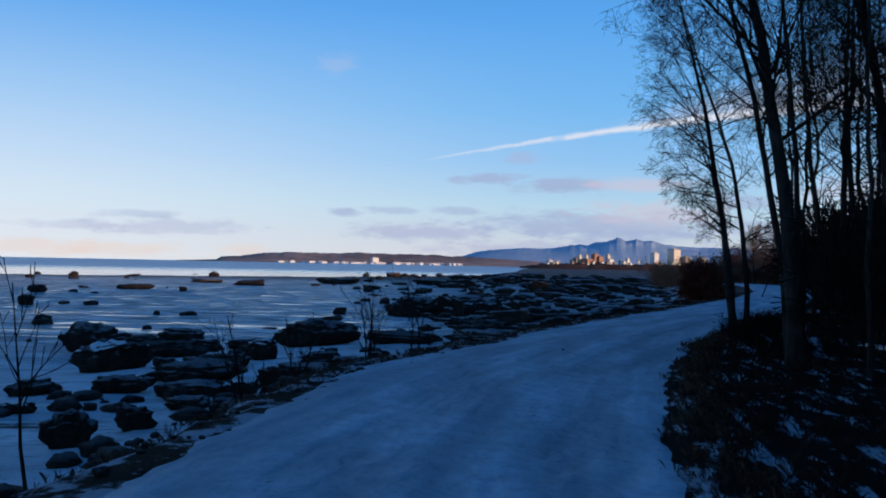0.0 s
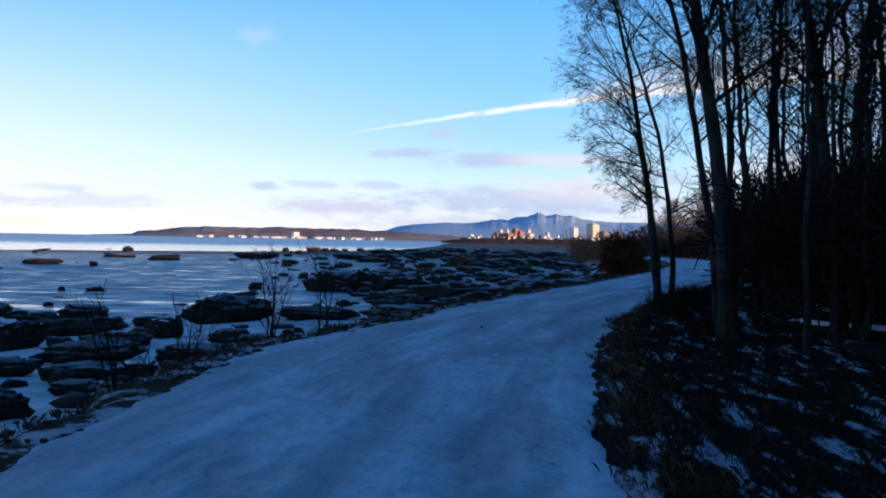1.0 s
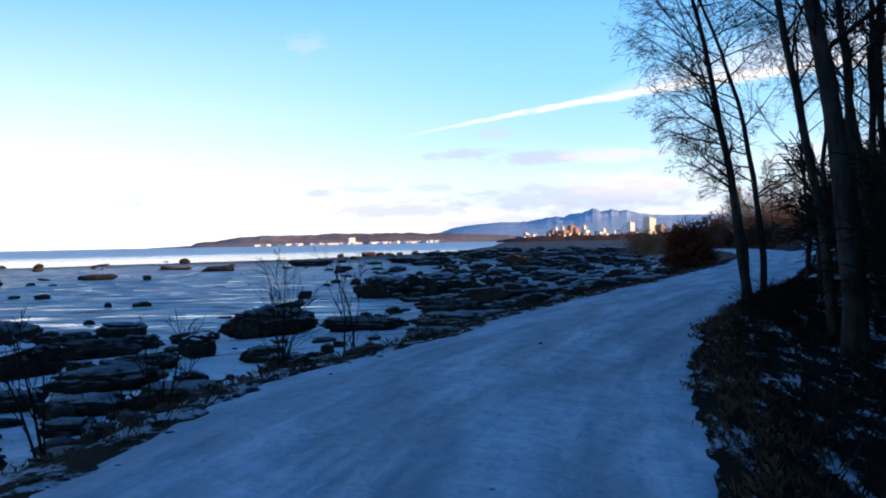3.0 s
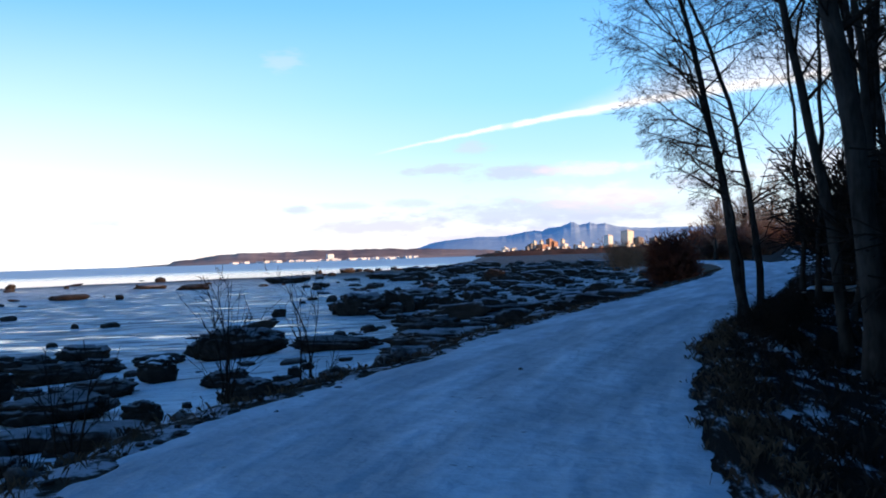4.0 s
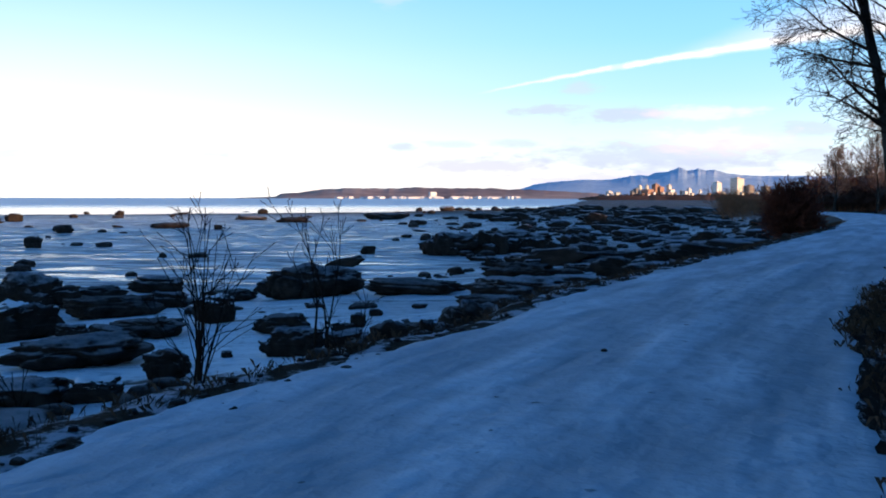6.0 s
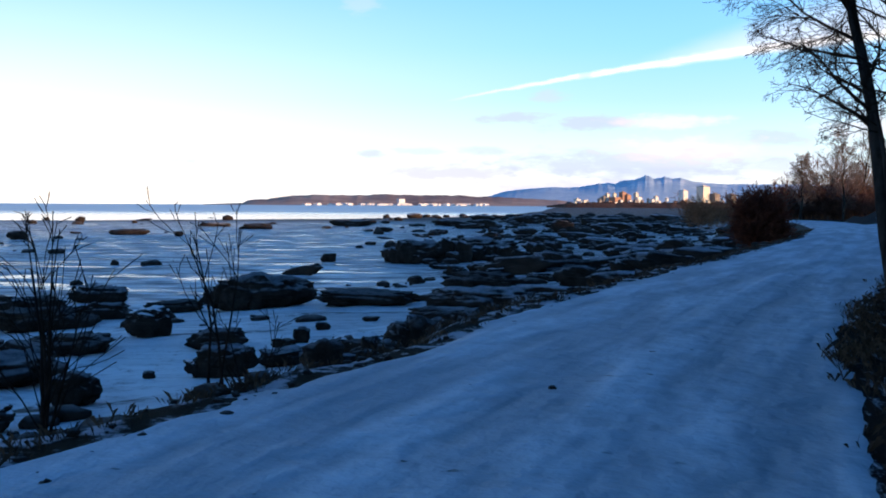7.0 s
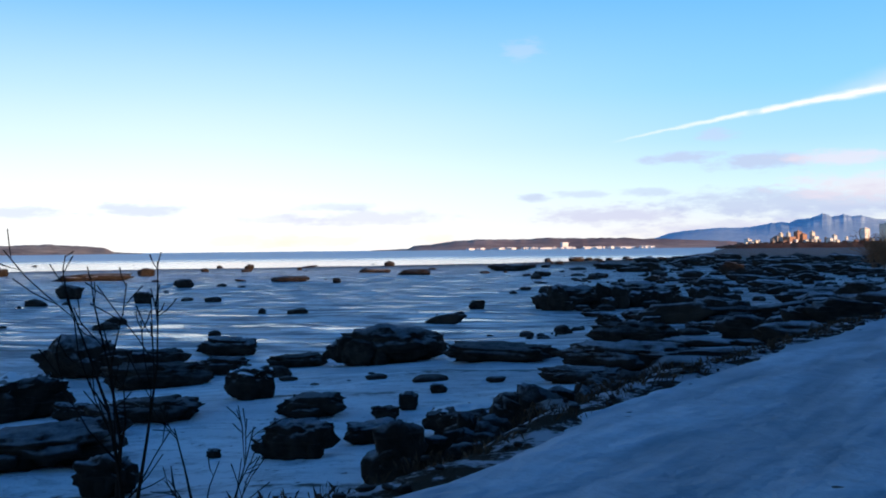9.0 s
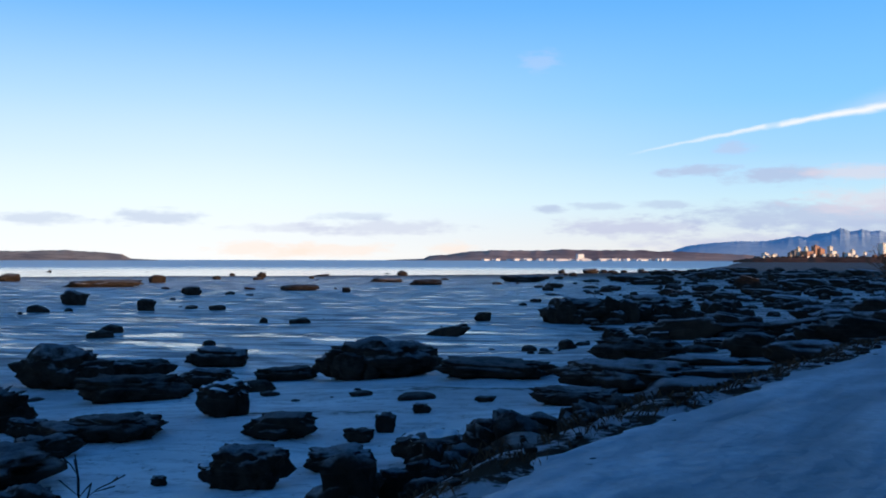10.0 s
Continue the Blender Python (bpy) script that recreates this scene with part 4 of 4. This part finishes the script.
MORE_TREES += [
    (7.7, 20.4, 9.0, 0.05, -0.02, 0.0, 20), (8.9, 24.6, 10.0, 0.06, 0.03, 0.0, 21), (7.9, 15.4, 10.0, 0.055, -0.03, 0.0, 22),
    (10.4, 21.0, 11.0, 0.07, 0.05, 0.0, 23), (9.6, 14.8, 11.0, 0.08, -0.02, 0.0, 24), (11.0, 18.4, 11.0, 0.07, 0.0, 0.0, 25),
    (9.8, 27.6, 9.0, 0.06, -0.04, 0.0, 26), (12.4, 24.4, 10.0, 0.07, 0.02, 0.0, 27), (8.2, 18.0, 9.0, 0.045, 0.04, 0.0, 28),
]
DROOPING = [(8, 46, 0.55, 0.12, 0.0, 5), (6, 48, 0.52, 0.16, -0.03, 3), (3, 50, 0.7, 0.2, -0.05, 3), (0, 0, 0, 0.2, -0.06, 3)]
for i, (x, y, height, r, lean, bend, seed) in enumerate(TREES):
    first = i < 3
    bare_tree(x, y, height, r, (lean, 0.27 if i == 0 else 0.2 if i < 3 else 0.0), seed, limbs=(34 if i < 2 else 14) if first else 22 if r > 0.06 else 12, low=0.22 if first else 0.28, reach=0.30, towards=180 if first or i in (3, 4) else None,
              spec=DROOPING if first else LIMB, thin=0.0031, bend=bend, true=True, flat=0.35 if first else 0.15,
              label="bare leaning tree with drooping twigs beside the path" if first else "tall bare grey-barked tree in the roadside wood")
for x, y, height, r, lx, ly, seed in MORE_TREES:
    bare_tree(x, y, height, r * 1.15, (lx, ly), seed, limbs=11, spec=PLAIN_LIMB)


def sapling(x, y, height, stems, seed, lean=0.0, spread=0.10, label="bare brown sapling on the snowy bank"):
    ob = thing("sapling", None, label, "sapling", "saplings on the bank", m=pose(x, y, ground_height(x, y), 0, lean))
    shrub_parts(ob, height, stems, spread, seed, TWIG, [(6, 28, 0.46, 0.09, 0.08, 5), (3, 32, 0.5, 0.14, 0.08, 3), (0, 0, 0, 0.14, 0.05, 3)], 0.017, thin=0.004, splay=0.32)


SAPLINGS = [(-1.6, 16.6, 1.9, 6, 1), (-0.75, 18.15, 1.75, 3, 2), (-0.65, 19.0, 1.2, 2, 3), (-2.3, 13.6, 1.2, 3, 4), (-2.6, 11.6, 1.35, 3, 5), (-3.05, 6.2, 2.5, 1, 6), (-3.0, 14.4, 1.1, 3, 7), (-2.4, 15.4, 1.0, 3, 8), (-1.9, 17.4, 0.9, 3, 9)]
for x, y, height, stems, seed in SAPLINGS:
    sapling(x, y, height, stems, seed)


BRUSHY = [(8, 38, 0.6, 0.1, 0.02, 3), (6, 42, 0.62, 0.14, 0.01, 3), (0, 0, 0, 0.18, 0.0, 3)]


def thicket():
    rnd = random.Random(8)
    kinds = []
    for k in range(4):
        x, y = 10.2 + k * 1.6, 24 + k * 2.2
        ob = thing("shrub", None, "dense dark bare shrub in the undergrowth", "shrub", "undergrowth shrubs", m=pose(x, y, ground_height(x, y)))
        shrub_parts(ob, 3.0, 7, 0.6, 40 + k, TWIG, BRUSHY, 0.018, thin=0.014, splay=0.75)
        kinds.append(ob)
    for i in range(116):
        if i >= 92:
            y = rnd.uniform(13, 30)
            d = rnd.uniform(4.9, 9.0)
        elif i < 60:
            y = rnd.uniform(20, 38)
            d = rnd.uniform(3.9 if y > 24 else 4.8, 10.0)
        else:
            y = rnd.uniform(8, 62)
            d = rnd.uniform(6.5, 15.0) if y < 20 else rnd.uniform(4.4, 13)
        x = path_x(y) + d * 1.08
        copy_thing(kinds[i % 4], pose(x, y, ground_height(x, y), 0, 0, rnd.uniform(0, 360)) @ Matrix.Scale(rnd.uniform(0.7, 1.15), 4))

    # low brush crowding the path's edge
    low = thing("shrub", None, "low dark brush at the edge of the path", "shrub", "undergrowth shrubs", m=pose(5.95, 19.6, ground_height(5.95, 19.6)))
    shrub_parts(low, 0.62, 12, 0.3, 71, TWIG, [(6, 40, 0.6, 0.1, 0.02, 3), (4, 42, 0.62, 0.14, 0.01, 3), (0, 0, 0, 0.18, 0.0, 3)], 0.007, thin=0.0045, splay=1.2)
    for i in range(24):
        y = rnd.uniform(17.4, 24)
        x = path_x(y) + (HALF + right_edge(y) + 0.55 + abs(rnd.gauss(0, 0.5))) * 1.1
        copy_thing(low, pose(x, y, ground_height(x, y), 0, 0, rnd.uniform(0, 360)) @ Matrix.Scale(rnd.uniform(0.4, 0.85), 4))


thicket()


def background_wood():
    """The leafless wood on the slope behind, too dense to count."""
    rnd = random.Random(12)
    verts, faces = [], []
    for j in range(520):
        y = rnd.uniform(9, 66)
        d = rnd.uniform(5.6, 14) if j < 130 else rnd.uniform(10, 34)
        if j >= 250:      # unseen stems beside and behind the start, added to shade the path's right side
            y, d = rnd.uniform(-34, 9.5), 4.9 + 17 * rnd.random() ** 1.3
        x = path_x(y) + d * 1.1
        z, h, r = ground_height(x, y) - 0.1, rnd.uniform(6.5, 11.5), rnd.uniform(0.025, 0.07)
        lean = Vector((rnd.gauss(0, 0.05), rnd.gauss(0, 0.05), 1))
        pts, radii = stem(rnd, Vector((x, y, z)), lean, h, r, 5, 0.03, 0.02, 0.008)
        tube(verts, faces, pts, radii, 4)
        for _ in range(15):
            k = rnd.uniform(0.12, 0.97) * 5
            i = min(int(k), 4)
            q = rnd.uniform(0, 6.28)
            branch(verts, faces, rnd, pts[i].lerp(pts[i + 1], k - i), Vector((math.cos(q), math.sin(q), rnd.uniform(0.5, 1.3))), h * 0.24 * rnd.uniform(0.6, 1.3), max(radii[i] * 0.5, 0.01), 0, [(5, 45, 0.6, 0.12, 0.04, 3), (0, 0, 0, 0.15, 0.0, 3)], 0.006)
    thing("background_wood", mesh_of("background_wood", verts, faces, TWIG, False), "leafless dark wood rising on the slope", "wood", kind="stuff")


background_wood()


def spruce(x, y, height, seed, label="small dark spruce among the bare trees"):
    rnd = random.Random(seed)
    ob = thing("spruce", None, label, "tree", m=pose(x, y, ground_height(x, y)))
    verts, faces = [], []
    tube(verts, faces, [Vector((0, 0, -0.1)), Vector((0, 0, height * 0.5)), Vector((0, 0, height))], [0.05, 0.03, 0.006], 6)
    part("trunk", mesh_of("trunk", verts, faces, BARK), ob)
    verts, faces = [], []
    for _ in range(520):
        k = rnd.random() ** 0.8
        q, reach = rnd.uniform(0, 6.28), (1 - k) * height * 0.26 + 0.08
        o, z = len(verts), 0.15 + k * (height - 0.2)
        dx, dy, w = math.cos(q), math.sin(q), rnd.uniform(0.04, 0.09)
        drop = rnd.uniform(0.05, 0.35) * reach
        verts += [(0.02 * dx, 0.02 * dy, z), (dx * reach * 0.6 - dy * w, dy * reach * 0.6 + dx * w, z - drop * 0.5), (dx * reach, dy * reach, z - drop), (dx * reach * 0.6 + dy * w, dy * reach * 0.6 - dx * w, z - drop * 0.6)]
        faces += [(o, o + 1, o + 2), (o, o + 2, o + 3)]
    part("crown", mesh_of("crown", verts, faces, NEEDLES, False), ob, "dense dark green needles")


spruce(9.0, 18.0, 3.6, 5)
spruce(10.0, 19.4, 3.0, 6)
spruce(10.6, 17.4, 4.2, 7)


def bush(x, y, height, seed, width, label="rounded red-brown bare bush at the bend of the path", stems=22, thin=0.010, mat=None, kids=(11, 8), splay=0.6):
    ob = thing("bush", None, label, "bush", "brown bushes along the shore", m=pose(x, y, ground_height(x, y)))
    shrub_parts(ob, height, stems, width, seed, mat or RED_TWIG, [(kids[0], 36, 0.6, 0.08, 0.02, 3), (kids[1], 42, 0.62, 0.12, 0.01, 3), (0, 0, 0, 0.16, 0.0, 3)], 0.018, thin=thin, splay=splay)
    return ob


def far_brush():
    """Brown brush beyond the bend."""
    rnd = random.Random(21)
    bush(13.9, 55.0, 2.75, 61, 0.48, stems=60, thin=0.017, mat=DARK_RED, splay=0.10)
    far = "tall brown brush beyond the bend of the path"
    hedge = bush(32.5, 117.5, 3.4, 63, 1.8, "dark bare hedge behind the end of the path", 16, 0.035, mat=DARK_TWIG, kids=(8, 6))
    tall = bush(46.0, 121.0, 6.2, 64, 2.2, far, 16, 0.026, kids=(8, 6))
    for i in range(34):
        if i < 12:
            x, y, kind, size = 33.0 + 0.65 * i + rnd.gauss(0, 0.3), 118.5 - 0.3 * i + rnd.gauss(0, 0.6), hedge, 0.95
        elif i < 18:
            az, r, kind, size = rnd.uniform(11.9, 14.2), rnd.uniform(170, 230), tall, 0.85
        else:
            az, r, kind, size = rnd.uniform(17.6, 27.0), rnd.uniform(114, 145), tall, 1.05
        if i >= 12:
            x, y = 1.7 + r * math.sin(radians(az)), 10.9 + r * math.cos(radians(az))
        if abs(beside(x, y)) < HALF + 1.2 or (x - 31.3) ** 2 + (y - 113) ** 2 < 9:
            continue
        copy_thing(kind, pose(x, y, ground_height(x, y), 0, 0, rnd.uniform(0, 360)) @ Matrix.Scale(size * rnd.uniform(0.8, 1.15), 4))


far_brush()

# bare trees beyond the bend: x, y, height, seed
for x, y, height, seed in [(36.4, 108.0, 10.0, 31), (33.6, 112, 6.5, 32), (35.4, 117, 7.0, 33), (42, 117, 9.5, 34), (46, 116, 11.0, 35), (40, 121, 9.0, 36)]:
    bare_tree(x, y, height, 0.14, (0.0, 0.0), seed, limbs=30, low=0.16, reach=0.40, spec=[(8, 36, 0.55, 0.08, 0.07, 3), (7, 40, 0.5, 0.12, 0.04, 3), (0, 0, 0, 0.2, 0.0, 3)], label="bare rounded tree beyond the bend of the path", thin=0.012, twig=PALE_TWIG)


def fallen_log(x, y, length, r, turn):
    """A dead trunk on the forest floor with a ridge of snow along it."""
    rnd = random.Random(9)
    ob = thing("fallen_log", None, "dead fallen log capped with snow on the forest floor", "log", m=pose(x, y, ground_height(x, y) + r, 0, 0, turn))
    pts = [Vector((length * (i / 8 - 0.5), rnd.gauss(0, 0.04), rnd.gauss(0, 0.02))) for i in range(9)]
    verts, faces = [], []
    tube(verts, faces, pts, [r * (1.1 - 0.05 * i) for i in range(9)], 10)
    part("trunk", mesh_of("trunk", verts, faces, BARK), ob)
    verts, faces = [], []
    tube(verts, faces, [p + Vector((0, 0, r * 0.75)) for p in pts], [0.01] + [r * rnd.uniform(0.5, 0.75) for _ in range(7)] + [0.01], 8)
    part("snow_cap", mesh_of("snow_cap", verts, faces, SNOW), ob, "ridge of snow")


fallen_log(9.9, 25.4, 2.6, 0.14, 20)
fallen_log(8.4, 16.9, 2.2, 0.10, -35)


# ---- small things on the path ----
thing("stone", boulder_mesh(0.08, 0.06, 0.03, 77, 2), "small dark stone lying on the snowy path", "stone", m=pose(2.07, 17.4, 0.025))


def tufts(name, label, seed, count, spots, mat, tall):
    """Withered blades in small tufts along a verge."""
    rnd = random.Random(seed)
    verts, faces = [], []
    for _ in range(count):
        x, y = spots(rnd)
        z = ground_height(x, y) - 0.01
        for _ in range(rnd.randint(5, 10)):
            q, h = rnd.uniform(0, 6.28), tall * rnd.uniform(0.3, 1.0)
            bx, by = x + rnd.gauss(0, 0.05), y + rnd.gauss(0, 0.05)
            w, out = rnd.uniform(0.0015, 0.004), rnd.uniform(0.1, 0.9) * h
            dx, dy = math.cos(q), math.sin(q)
            o = len(verts)
            verts += [(bx - dy * w, by + dx * w, z), (bx + dy * w, by - dx * w, z), (bx + dx * out * 0.5 + dy * w, by + dy * out * 0.5 - dx * w, z + h * 0.7), (bx + dx * out, by + dy * out, z + h * rnd.uniform(0.6, 1.0))]
            faces += [(o, o + 1, o + 2), (o, o + 2, o + 3)]
    thing(name, mesh_of(name, verts, faces, mat, False), label, "grass", kind="stuff")


def bank_spot(rnd):
    y = rnd.uniform(3, 75)
    return path_x(y) - (HALF - 0.05 + abs(rnd.gauss(0, 0.55))) * 1.1, y


def wood_spot(rnd):
    y = rnd.uniform(3, 45)
    return path_x(y) + (HALF + 0.1 + abs(rnd.gauss(0, 1.6))) * 1.1, y


tufts("bank_grass", "withered brown grass along the edge of the bank", 3, 1500, bank_spot, WEED, 0.13)
def edge_spot(rnd):
    y = rnd.uniform(4, 30)
    return path_x(y) + (HALF + right_edge(y) + rnd.gauss(0.02, 0.16)) * 1.1, y


tufts("verge_grass", "withered reddish grass along the wood side of the path", 6, 650, edge_spot, WEED, 0.15)
tufts("wood_grass", "withered dark grass on the forest floor", 4, 1500, wood_spot, TWIG, 0.2)
